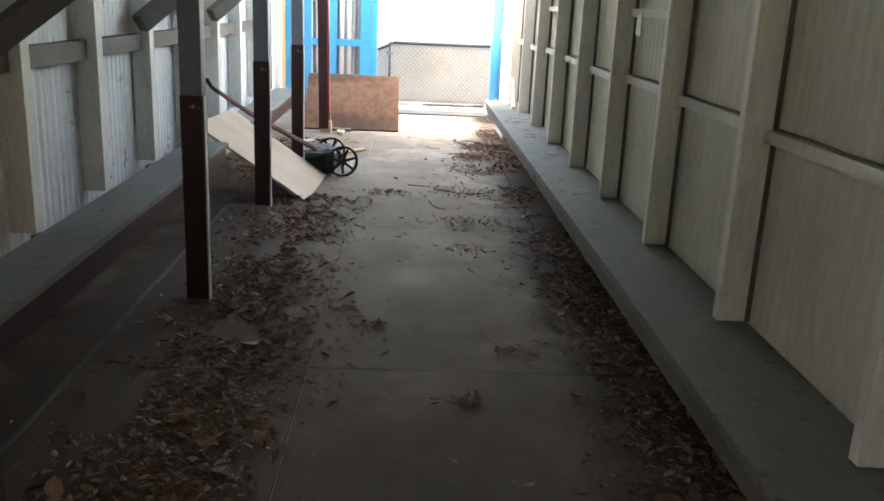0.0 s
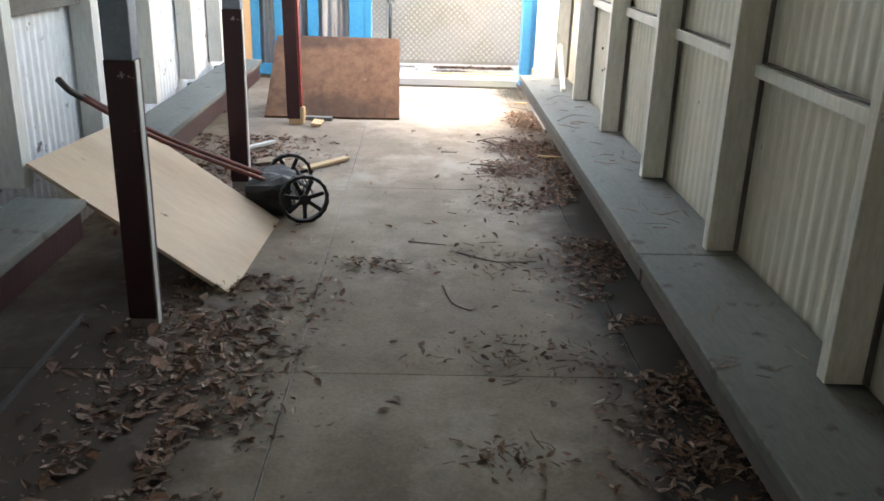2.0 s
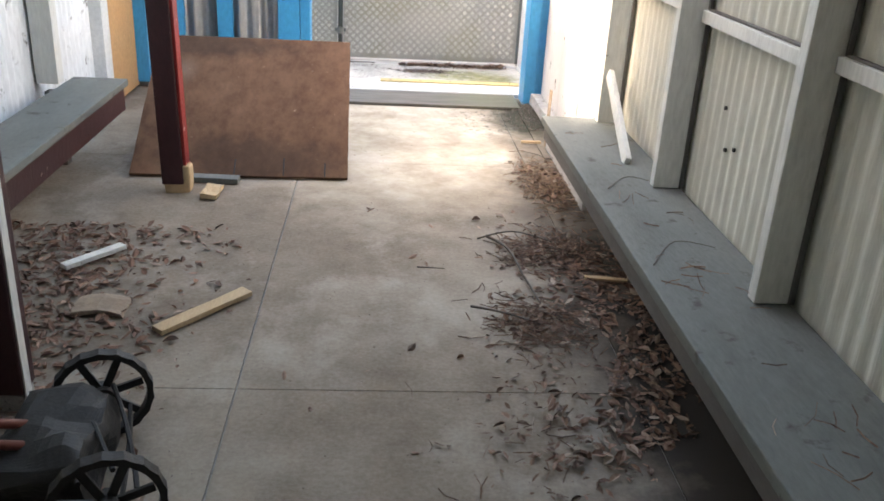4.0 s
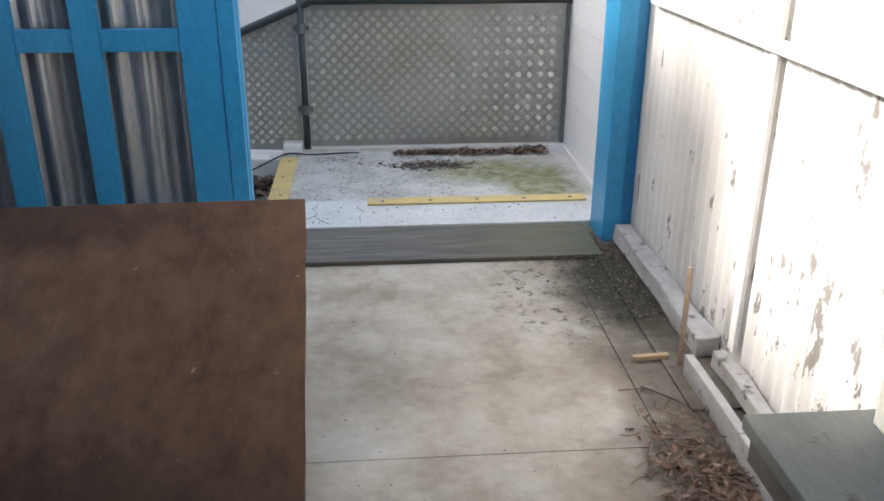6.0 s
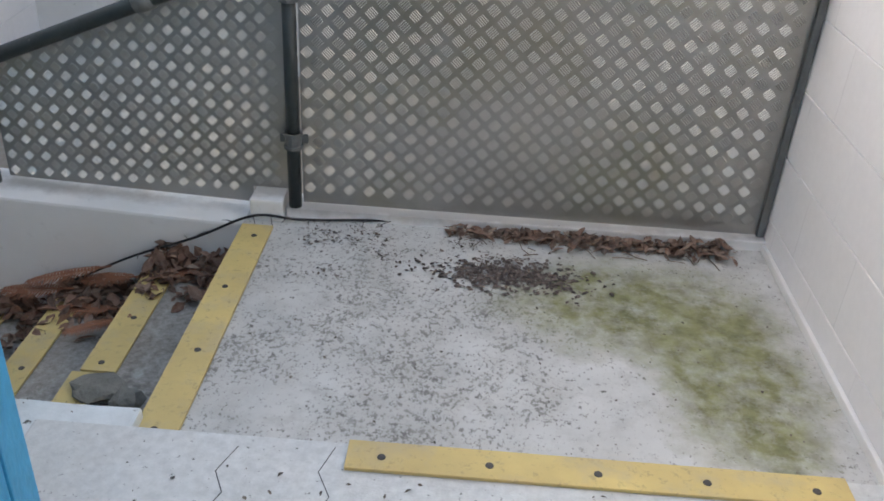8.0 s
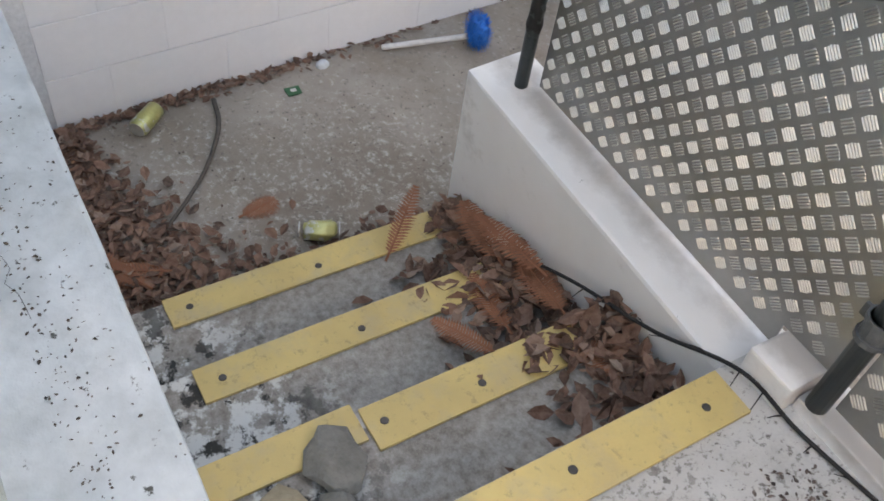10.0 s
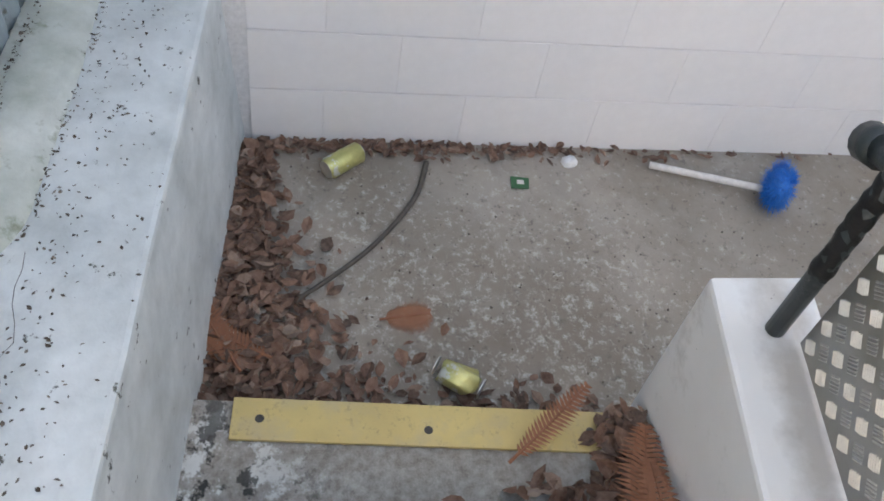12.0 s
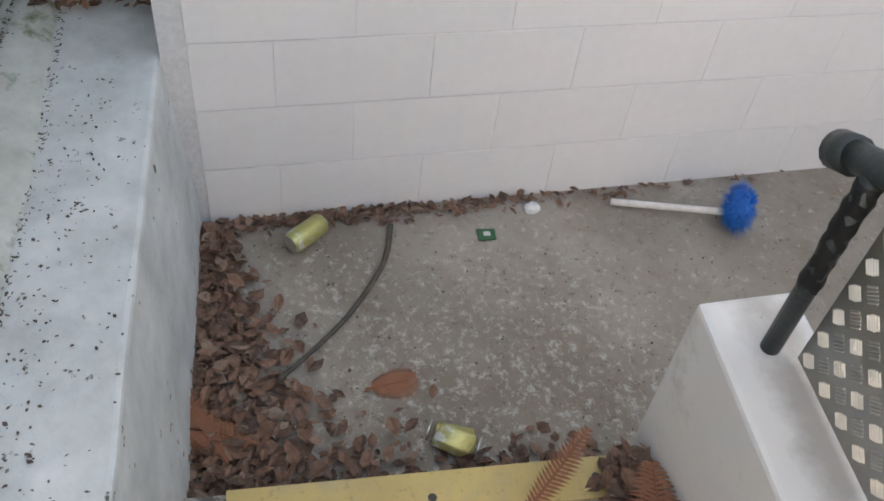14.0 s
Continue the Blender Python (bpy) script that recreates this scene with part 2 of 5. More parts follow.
def kerb_paint():
    """Cream-white paint with grey grime along the foot of the metal plates and chips at the edges."""
    m, t, p = nodes_of("cream_white_paint")
    big = noise_node(t, 2.5, 6, 0.6)
    col = ramp(t, big, [(0.3, (0.71, 0.69, 0.66)), (0.7, (0.80, 0.785, 0.765))])
    grime = blob(t, (-0.2, 13.945, -0.04), (2.2, 0.075, 0.05), 0.6, 9.0)
    col = mix(t, mix(t, 1.0, grime, (0.75, 0.75, 0.75), 'MULTIPLY'), col, (0.37, 0.335, 0.295))
    stain = step_mask(t, noise_node(t, 6, 7, 0.75, (1, 1, 1), 8.0), 0.58, 0.74)
    col = mix(t, mix(t, 1.0, stain, (0.7, 0.7, 0.7), 'MULTIPLY'), col, (0.50, 0.47, 0.43))
    chip = noise_node(t, 24, 6, 0.7, (1, 1, 1), 7.0)
    col = mix(t, step_mask(t, chip, 0.69, 0.715), col, (0.15, 0.14, 0.125))
    t.links.new(col, p.inputs["Base Color"])
    p.inputs["Roughness"].default_value = 0.65
    bump(t, p, chip, 0.2, 0.004)
    return m


def stained_board():
    """Brown hardboard: a mottled face, pale rubbed spots, damp stains at the foot and a faded patch."""
    m, t, p = nodes_of("brown_stained_board")
    big = noise_node(t, 1.7, 6, 0.65, (1, 1, 1), 1.0)
    col = ramp(t, big, [(0.3, (0.082, 0.043, 0.027)), (0.55, (0.135, 0.071, 0.043)), (0.75, (0.205, 0.122, 0.079))])
    mottle = noise_node(t, 9, 6, 0.7, (1.3, 0.8, 0.8), 4.0)
    col = mix(t, 0.34, col, ramp(t, mottle, [(0.36, (0.058, 0.031, 0.021)), (0.64, (0.225, 0.13, 0.08))]))
    scuff = step_mask(t, noise_node(t, 24, 6, 0.7, (1, 1, 1), 9.0), 0.66, 0.73)
    col = mix(t, mix(t, 1.0, scuff, (0.6, 0.6, 0.6), 'MULTIPLY'), col, (0.40, 0.30, 0.22))
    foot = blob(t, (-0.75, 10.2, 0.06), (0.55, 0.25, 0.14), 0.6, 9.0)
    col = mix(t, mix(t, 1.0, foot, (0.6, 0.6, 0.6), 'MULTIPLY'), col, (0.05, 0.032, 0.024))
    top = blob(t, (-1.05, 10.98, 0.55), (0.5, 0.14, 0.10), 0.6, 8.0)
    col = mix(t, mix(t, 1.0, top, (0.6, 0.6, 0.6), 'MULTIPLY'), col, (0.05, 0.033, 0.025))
    faded = blob(t, (-1.18, 10.78, 0.42), (0.13, 0.2, 0.2), 0.15, 3.0)
    col = mix(t, mix(t, 1.0, faded, (0.4, 0.4, 0.4), 'MULTIPLY'), col, (0.26, 0.185, 0.14))
    t.links.new(col, p.inputs["Base Color"])
    p.inputs["Roughness"].default_value = 0.85
    p.inputs["Specular IOR Level"].default_value = 0.1
    bump(t, p, mottle, 0.15)
    return m


M = dict(
    steps=step_concrete(),
    yard=yard_concrete(),
    floor=floor_concrete(),
    landing=landing_paint(),
    ramp=ramp_board_mat(),
    flaked=flaked_white(),
    pit=surface("rough_concrete", (0.40, 0.385, 0.36), (0.21, 0.20, 0.18), 0.85, 2.5, 60, (0.1, 0.095, 0.085), 45, (0.6, 0.66), relief=0.6),
    sill=surface("white_painted_concrete", (0.62, 0.62, 0.60), (0.48, 0.48, 0.46), 0.7, 3, 40, (0.12, 0.12, 0.105), 55, (0.64, 0.69)),
    ledge=surface("weathered_white_concrete", (0.72, 0.745, 0.74), (0.47, 0.50, 0.49), 0.8, 5.5, 16, (0.10, 0.10, 0.085), 20, (0.635, 0.68), relief=0.5, grain=0.2),
    fillet=surface("mortar_fillet", (0.62, 0.64, 0.60), (0.36, 0.39, 0.33), 0.85, 5, 22, (0.17, 0.19, 0.11), 9, (0.57, 0.70), relief=0.5, grain=0.22),
    block=surface("white_painted_block", (0.82, 0.81, 0.815), (0.77, 0.76, 0.765), 0.6, 1.5, 30, (0.25, 0.235, 0.22), 21, (0.745, 0.76), relief=0.06, vary=0.05, grain=0.07),
    mortar=surface("painted_mortar", (0.74, 0.74, 0.75), (0.6, 0.6, 0.6), 0.8, 5, 60),
    kerb=kerb_paint(),
    plate_wood=surface("weathered_painted_timber", (0.50, 0.49, 0.475), (0.27, 0.26, 0.245), 0.8, 7, 30, (0.12, 0.115, 0.10), 14, (0.60, 0.66), (1, 0.5, 1), relief=0.5),
    stud=surface("white_painted_timber", (0.68, 0.68, 0.64), (0.54, 0.54, 0.5), 0.55, 2.0, 30, (0.16, 0.15, 0.13), 20, (0.69, 0.72), (2, 2, 0.4)),
    sheet=surface("cream_painted_sheet", (0.60, 0.595, 0.52), (0.46, 0.455, 0.39), 0.5, 1.5, 25, (0.14, 0.14, 0.11), 14, (0.68, 0.74), (2, 2, 0.35)),
    sheet_left=surface("pale_blue_painted_sheet", (0.80, 0.82, 0.83), (0.62, 0.645, 0.66), 0.5, 1.5, 25, (0.16, 0.15, 0.14), 9, (0.62, 0.7), (1, 1.5, 0.5)),
    galv=surface("galvanised_sheet", (0.5, 0.51, 0.52), (0.36, 0.37, 0.38), 0.38, 3, 40, stretch=(1, 1, 0.4), metal=0.8),
    galv_out=surface("blue_grey_painted_sheet", (0.36, 0.43, 0.46), (0.20, 0.245, 0.255), 0.55, 4, 25, (0.13, 0.13, 0.115), 9, (0.60, 0.66), (1, 1, 0.5)),
    bench=surface("grey_green_painted_plank", (0.165, 0.175, 0.16), (0.09, 0.095, 0.084), 0.7, 2.0, 35, (0.07, 0.065, 0.056), 9, (0.60, 0.68), (2, 0.5, 1)),
    maroon=surface("maroon_painted_timber", (0.058, 0.021, 0.023), (0.032, 0.014, 0.016), 0.45, 3, 40, (0.35, 0.30, 0.27), 16, (0.69, 0.705), (1, 1, 0.5)),
    # Brighter copy of the maroon paint, for a post side that catches light.
    red=surface("lit_maroon_timber", (0.30, 0.035, 0.03), (0.2, 0.025, 0.024), 0.4, 3, 40, (0.6, 0.55, 0.5), 20, (0.66, 0.68), (1, 1, 0.5)),
    postgrey=surface("grey_painted_timber", (0.20, 0.235, 0.28), (0.14, 0.165, 0.20), 0.5, 3, 40),
    girt=surface("dark_timber", (0.13, 0.12, 0.11), (0.07, 0.065, 0.06), 0.7, 4, 40, stretch=(1, 0.4, 1)),
    blue=surface("blue_gloss_paint", (0.035, 0.33, 0.60), (0.02, 0.24, 0.47), 0.35, 3, 45, (0.05, 0.08, 0.09), 18, (0.7, 0.72), (1, 1, 0.5), relief=0.15, spec=0.5),
    peach=surface("peach_painted_panel", (0.62, 0.36, 0.17), (0.52, 0.29, 0.13), 0.6, 2, 30),
    white=surface("white_gloss_paint", (0.75, 0.75, 0.74), (0.62, 0.62, 0.6), 0.5, 3, 40),
    ply=surface("pale_plywood", (0.57, 0.43, 0.30), (0.46, 0.335, 0.225), 0.65, 1.8, 14, (0.10, 0.07, 0.05), 6, (0.685, 0.71), (0.5, 2.0, 1), relief=0.1, grain=0.18),
    brown=stained_board(),
    offcut=surface("raw_pine", (0.55, 0.40, 0.24), (0.42, 0.29, 0.16), 0.7, 4, 40, stretch=(3, 0.5, 1), vary=0.2),
    yellow=worn_yellow(),
    screw=surface("dull_screw", (0.12, 0.11, 0.10), (0.06, 0.055, 0.05), 0.5, 30, 90, metal=0.6),
    plate=surface("aluminium_tread_plate", (0.44, 0.43, 0.405), (0.36, 0.35, 0.325), 0.36, 1.2, 30, (0.33, 0.32, 0.25), 2.2, (0.5, 0.75), relief=0.04, metal=0.8, spec=0.5, grain=0.15),
    lug=surface("polished_tread_lugs", (0.59, 0.58, 0.545), (0.48, 0.47, 0.44), 0.37, 3, 40, metal=0.8, spec=0.5, grain=0.15),
    pole=surface("dark_green_pipe", (0.035, 0.045, 0.045), (0.02, 0.026, 0.027), 0.4, 6, 50, (0.12, 0.12, 0.11), 22, (0.68, 0.71), spec=0.5),
    clamp=surface("grey_steel_clamp", (0.20, 0.21, 0.21), (0.12, 0.13, 0.13), 0.5, 10, 60, metal=0.6),
    black=surface("black_rubber", (0.025, 0.024, 0.023), (0.014, 0.013, 0.013), 0.6, 10, 60),
    rust=surface("red_oxide_tube", (0.16, 0.045, 0.03), (0.09, 0.03, 0.022), 0.55, 9, 50),
    bristle=surface("blue_bristles", (0.012, 0.22, 0.66), (0.01, 0.13, 0.48), 0.5, 20, 90),
    plastic=surface("white_plastic", (0.74, 0.70, 0.66), (0.6, 0.56, 0.52), 0.45, 8, 60),
    can_gold=surface("yellow_green_can", (0.58, 0.55, 0.24), (0.46, 0.44, 0.15), 0.3, 8, 50, (0.66, 0.66, 0.6), 14, (0.57, 0.60), metal=0.5),
    can_end=surface("bright_can_end", (0.62, 0.62, 0.6), (0.5, 0.5, 0.5), 0.3, 20, 60, metal=0.9),
    green=surface("green_card", (0.05, 0.16, 0.07), (0.03, 0.1, 0.05), 0.5, 20, 60),
    rock=surface("grey_stone", (0.24, 0.23, 0.20), (0.13, 0.125, 0.11), 0.85, 14, 70, relief=0.8),
    stone2=surface("buff_stone", (0.42, 0.35, 0.24), (0.3, 0.24, 0.16), 0.85, 14, 70, relief=0.8),
    card=surface("torn_cardboard", (0.33, 0.25, 0.18), (0.2, 0.15, 0.11), 0.85, 8, 50),
    twig=surface("grey_bark", (0.13, 0.11, 0.09), (0.07, 0.058, 0.048), 0.85, 20, 90),
    frond=surface("dead_russet_frond", (0.31, 0.13, 0.07), (0.19, 0.075, 0.04), 0.7, 10, 60, vary=0.25),
    leaf=island_mat("dry_brown_leaves", [(0.0, (0.065, 0.034, 0.024)), (0.45, (0.165, 0.076, 0.048)), (0.8, (0.27, 0.138, 0.09)), (1.0, (0.36, 0.27, 0.21))]),
    litter=island_mat("dark_leaf_litter", [(0.0, (0.045, 0.023, 0.017)), (0.5, (0.15, 0.068, 0.043)), (0.85, (0.27, 0.145, 0.095)), (1.0, (0.46, 0.38, 0.31))]),
    grit=island_mat("floor_grit", [(0.0, (0.035, 0.028, 0.022)), (0.7, (0.11, 0.08, 0.06)), (1.0, (0.3, 0.26, 0.22))]),
    rotted=island_mat("rotted_leaf_flakes", [(0.0, (0.05, 0.04, 0.036)), (0.6, (0.13, 0.095, 0.08)), (1.0, (0.25, 0.2, 0.175))]),
    needle=island_mat("dry_needles", [(0.0, (0.10, 0.065, 0.045)), (0.6, (0.22, 0.15, 0.10)), (1.0, (0.36, 0.27, 0.2))]),
    lampwhite=surface("unseen_roof", (0.22, 0.22, 0.21), (0.15, 0.15, 0.14), 0.6, 2, 30),
    soil=surface("outside_ground", (0.3, 0.29, 0.27), (0.2, 0.19, 0.18), 0.85, 0.8, 20),
)


# ---- mesh tools ----
def put(name, bm, material, parent=None, label="", smooth=False):
    me = bpy.data.meshes.new(name)
    bmesh.ops.recalc_face_normals(bm, faces=bm.faces)
    bm.to_mesh(me)
    bm.free()
    if smooth:
        for f in me.polygons:
            f.use_smooth = True
    me.materials.append(material)
    ob = new(name, me)
    if parent is not None:
        ob.parent = parent
        ob.matrix_parent_inverse = Matrix.Translation(-parent.location) if parent.parent is None else Matrix()
    if label:
        ob["label"] = label
    return ob


def part(name, bm, material, parent, label="", smooth=False):
    return put(name, bm, material, parent, label, smooth)


def base(name, at, label, category, group=""):
    ob = new(name)
    ob.empty_display_size = 0.1
    ob.location = at
    return tagged(ob, label, category, group)


def box(x0, x1, y0, y1, z0, z1, bev=0.0, bm=None, m=None):
    b = bmesh.new()
    bmesh.ops.create_cube(b, size=1)
    for v in b.verts:
        v.co = Vector((x0 + (v.co.x + .5) * (x1 - x0), y0 + (v.co.y + .5) * (y1 - y0), z0 + (v.co.z + .5) * (z1 - z0)))
    if bev:
        bmesh.ops.bevel(b, geom=b.edges[:], offset=bev, segments=2, affect='EDGES', profile=0.6)
    if m is not None:
        b.transform(m)
    return joined(bm, b)


def joined(bm, b):
    if bm is None:
        return b
    me = bpy.data.meshes.new("tmp")
    b.to_mesh(me)
    b.free()
    bm.from_mesh(me)
    bpy.data.meshes.remove(me)
    return bm


def worn(bm, amount, scale=3.0, cuts=0):
    """Uneven edges on a sawn or cast thing."""
    if cuts:
        bmesh.ops.subdivide_edges(bm, edges=bm.edges[:], cuts=cuts, use_grid_fill=True)
    for v in bm.verts:
        v.co += noise.noise_vector(v.co * scale) * amount
    return bm


def rod(points, radius, sides=10, bm=None, taper=1.0):
    """A round bar along a line of points."""
    b = bmesh.new()
    pts = [Vector(q) for q in points]
    rings = []
    for i, q in enumerate(pts):
        d = (pts[min(i + 1, len(pts) - 1)] - pts[max(i - 1, 0)]).normalized()
        s = d.cross(Vector((0, 0, 1)) if abs(d.z) < 0.9 else Vector((1, 0, 0))).normalized()
        u = s.cross(d)
        r = radius * (1 + (taper - 1) * i / max(1, len(pts) - 1))
        rings.append([b.verts.new(q + (s * math.cos(a) + u * math.sin(a)) * r) for a in [2 * math.pi * k / sides for k in range(sides)]])
    for a, c in zip(rings, rings[1:]):
        for k in range(sides):
            b.faces.new((a[k], a[(k + 1) % sides], c[(k + 1) % sides], c[k]))
    b.faces.new(rings[0][::-1])
    b.faces.new(rings[-1])
    return joined(bm, b)


def smooth_line(points, n=8):
    pts = [Vector(q) for q in points]
    out = []
    for i in range(len(pts) - 1):
        p0, p1, p2, p3 = pts[max(i - 1, 0)], pts[i], pts[i + 1], pts[min(i + 2, len(pts) - 1)]
        for k in range(n):
            u = k / n
            out.append(0.5 * ((2 * p1) + (p2 - p0) * u + (2 * p0 - 5 * p1 + 4 * p2 - p3) * u * u + (3 * p1 - p0 - 3 * p2 + p3) * u ** 3))
    return out + [pts[-1]]


def corrugated(length, height, pitch=0.076, amp=0.009, thick=0.0015):
    """A corrugated sheet: along x, up z, with its waves towards y."""
    b = bmesh.new()
    n = max(4, round(length / pitch * 8))
    rows = []
    for side in (0, thick):
        for z in (0, height):
            rows.append([b.verts.new((length * i / n, amp * math.sin(2 * math.pi * length * i / n / pitch) + side, z)) for i in range(n + 1)])
    f0, f1, g0, g1 = rows
    for i in range(n):
        b.faces.new((f0[i], f0[i + 1], f1[i + 1], f1[i]))
        b.faces.new((g0[i + 1], g0[i], g1[i], g1[i + 1]))
        b.faces.new((f1[i], f1[i + 1], g1[i + 1], g1[i]))
        b.faces.new((f0[i + 1], f0[i], g0[i], g0[i + 1]))
    for i in (0, n):
        b.faces.new((f0[i], f1[i], g1[i], g0[i]))
    return b


def structure(ob, label="", category=""):
    return tagged(ob, label, category, "", "structure")


# ---- corridor floor, in slabs with open joints ----
floor = structure(put("floor", box(-3.0, 1.4, -3.6, 12.3, -0.5, -0.008), M["pit"]), "stained pale concrete floor slabs strewn with dry leaves", "floor")
ys = [-3.6, -1.8, 0.55, 3.0, 5.45, 7.95, 10.43, 12.24]
for y0, y1 in zip(ys, ys[1:]):
    for x0, x1 in ((-2.9, -0.46), (-0.455, 0.86), (0.864, 1.39)):
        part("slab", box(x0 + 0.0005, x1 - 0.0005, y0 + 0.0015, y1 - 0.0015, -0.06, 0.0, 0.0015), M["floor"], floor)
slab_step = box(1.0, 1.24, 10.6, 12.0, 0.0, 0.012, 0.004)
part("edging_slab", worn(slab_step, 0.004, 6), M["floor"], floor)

# ---- the right wall: studs, rails and painted corrugated sheets ----
wall_r = structure(put("wall_right", box(1.245, 1.32, -3.6, 12.2, 0.0, 2.15), M["mortar"]), "timber-framed wall clad in cream corrugated sheet", "wall")
y = -3.4
while y < 9.9:
    s = corrugated(min(0.84, 9.97 - y), 2.15, 0.076, 0.0026 if y < 6 else 0.0055)
    s.transform(pose(1.226, y, 0.0, 0, 0, 90))
    part("sheet", s, M["sheet"], wall_r)
    y += 0.84
for y in (9.97, 10.81):
    s = corrugated(0.86 if y < 10.5 else 1.3, 2.15, 0.076, 0.011)
    s.transform(pose(1.222, y, 0.0, 0, 0, 90))
    part("white_sheet", s, M["flaked"], wall_r, "flaking white-painted sheet")
STUDS_R = [-1.69, -0.64, 0.41, 1.46, 2.51, 3.56, 4.605, 5.645, 6.69, 7.745, 8.795, 9.82]
for y in STUDS_R:
    part("stud", worn(box(1.098, 1.214, y, y + 0.05, 0.447, 2.15, 0.004), 0.002), M["stud"], wall_r)
    part("dirt_line", worn(box(1.2, 1.217, y - 0.012, y - 0.001, 0.45, 2.14, 0.002), 0.003, 5, 2), M["girt"], wall_r, "dark dirt packed beside the stud")
for i, (y0, y1) in enumerate(zip(STUDS_R, STUDS_R[1:])):
    part("dirt_line", worn(box(1.194, 1.213, y0 + 0.06, y1 - 0.03, 1.167 + 0.012 * ((i * 7) % 3 - 1), 1.176 + 0.012 * ((i * 7) % 3 - 1), 0.003), 0.005, 9, 3), M["girt"], wall_r, "leaf dirt lying on the rail")
    dz = 0.012 * ((i * 7) % 3 - 1)
    part("rail", worn(box(1.182, 1.214, y0 + 0.052, y1 - 0.002, 1.12 + dz, 1.166 + dz, 0.003), 0.002), M["stud"], wall_r)
    if i in (5, 8):
        part("rail", box(1.182, 1.214, y0 + 0.052, y1 - 0.002, 1.50, 1.545, 0.003), M["stud"], wall_r)
part("batten", box(1.195, 1.212, 10.79, 10.835, 0.1, 2.3, 0.003), M["white"], wall_r)
for y0, y1 in ((10.92, 12.02), (9.95, 10.86)):
    part("bottom_plate", worn(box(1.122 + (0.03 if y1 < 11 else 0), 1.208, y0, y1, 0.02, 0.095 - (0.015 if y1 < 11 else 0), 0.008), 0.012, 11, 4), M["plate_wood"], wall_r, "flaking white-painted timber plate")
part("rail", box(1.175, 1.208, 10.0, 11.95, 1.10, 1.135, 0.003), M["stud"], wall_r)
low = part("low_board", worn(box(1.045, 1.075, 9.7, 10.82, 0.0, 0.085, 0.004), 0.005, 7, 3), M["plate_wood"], wall_r)

for y, z in ((8.50, 0.853), (8.44, 0.715), (8.365, 0.737)):
    part("nail_hole", rod([(1.2135, y, z), (1.222, y, z)], 0.008, 9), M["black"], wall_r, "dark hole in the sheet")
# Bright metal disc in place of a hole with daylight behind it.
part("screw_head", rod([(1.214, 9.15, 0.91), (1.2205, 9.15, 0.91)], 0.011, 12), M["can_end"], wall_r, "bright disc standing in for a hole that lets daylight in", True)
# Added above view, to keep sky light off the near corridor.
part("upper_boarding", box(1.245, 1.32, -3.6, 4.6, 2.152, 2.998), M["sheet"], wall_r)

# ---- the left wall ----
# Unseen rear length, its top left low to let some sky light in.
low_l = box(-1.95, -1.875, -3.6, -1.4, 0.0, 2.4)
wall_l = structure(put("wall_left", box(-1.95, -1.875, -1.4, 12.2, 0.0, 2.15, 0.0, low_l), M["mortar"]), "timber-framed wall clad in pale blue sheet", "wall")
y = -0.25
while y < 11.2:
    s = corrugated(min(0.84, 11.2 - y), 2.15, 0.076, 0.005)
    s.transform(pose(-1.85, y, 0.0, 0, 0, 90))
    part("sheet", s, M["sheet_left"], wall_l)
    y += 0.84
# Added above view; the lower middle piece lets the sun patch through.
for y0, y1, z1 in ((-1.4, 9.9, 2.998), (9.9, 11.05, 2.35), (11.05, 12.2, 3.1)):
    part("upper_boarding", box(-1.95, -1.875, y0, y1, 2.152, z1), M["sheet_left"], wall_l)
STUDS_L = [-0.25, 0.42, 1.4, 2.4, 3.38, 4.3, 5.26, 6.25, 7.25, 8.25, 9.25, 10.2]
for y in STUDS_L:
    part("stud", worn(box(-1.835, -1.72, y, y + 0.09, 0.447, 2.15, 0.004), 0.002), M["stud"], wall_l)
for y0, y1 in zip(STUDS_L, STUDS_L[1:]):
    part("girt", box(-1.83, -1.77, y0 + 0.092, y1 - 0.002, 1.16, 1.26, 0.003), M["girt"], wall_l)
part("door_post", box(-1.87, -1.77, 11.2, 11.34, 0.0, 2.5, 0.004), M["white"], wall_l)
part("peach_panel", box(-1.87, -1.83, 11.345, 12.15, 0.02, 2.3, 0.004), M["peach"], wall_l, "flat peach-painted door panel")

# ---- the end wall: blue frame with corrugated infill, doorway beside it ----
wall_e = structure(put("wall_end", box(-2.9, -1.88, 12.2, 12.38, 0.0, 2.6), M["mortar"]), "blue-painted framed wall with corrugated infill", "wall")
for x0, x1, d in ((-0.62, -0.548, -0.006), (-0.785, -0.623, 0.0), (-1.225, -1.115, 0.0), (-1.58, -1.465, 0.0), (-1.83, -1.74, 0.0)):
    part("stile", worn(box(x0, x1, 12.12 + d, 12.17, 0.045, 2.3, 0.004), 0.0015), M["blue"], wall_e)
for x0, x1 in ((-1.113, -0.787), (-1.463, -1.227), (-1.738, -1.582)):
    for z0, z1 in ((0.05, 0.165), (0.89, 0.985), (1.75, 1.85), (2.2, 2.3)):
        part("cross_rail", box(x0, x1, 12.13, 12.168, z0, z1, 0.004), M["blue"], wall_e)
for x0 in (-1.88, -1.25):
    s = corrugated(0.62, 2.3, 0.1, 0.017)
    s.transform(pose(x0, 12.205, 0.05))
    part("infill_sheet", s, M["galv"], wall_e)
for x0 in (-2.9, -2.13, -1.37):
    s = corrugated(0.65 if x0 > -1.5 else 0.75, 2.3, 0.076, 0.010)
    s.transform(pose(x0, 12.40, -0.03))
    part("outer_sheet", s, M["galv_out"], wall_e, "blue-grey painted corrugated sheet")
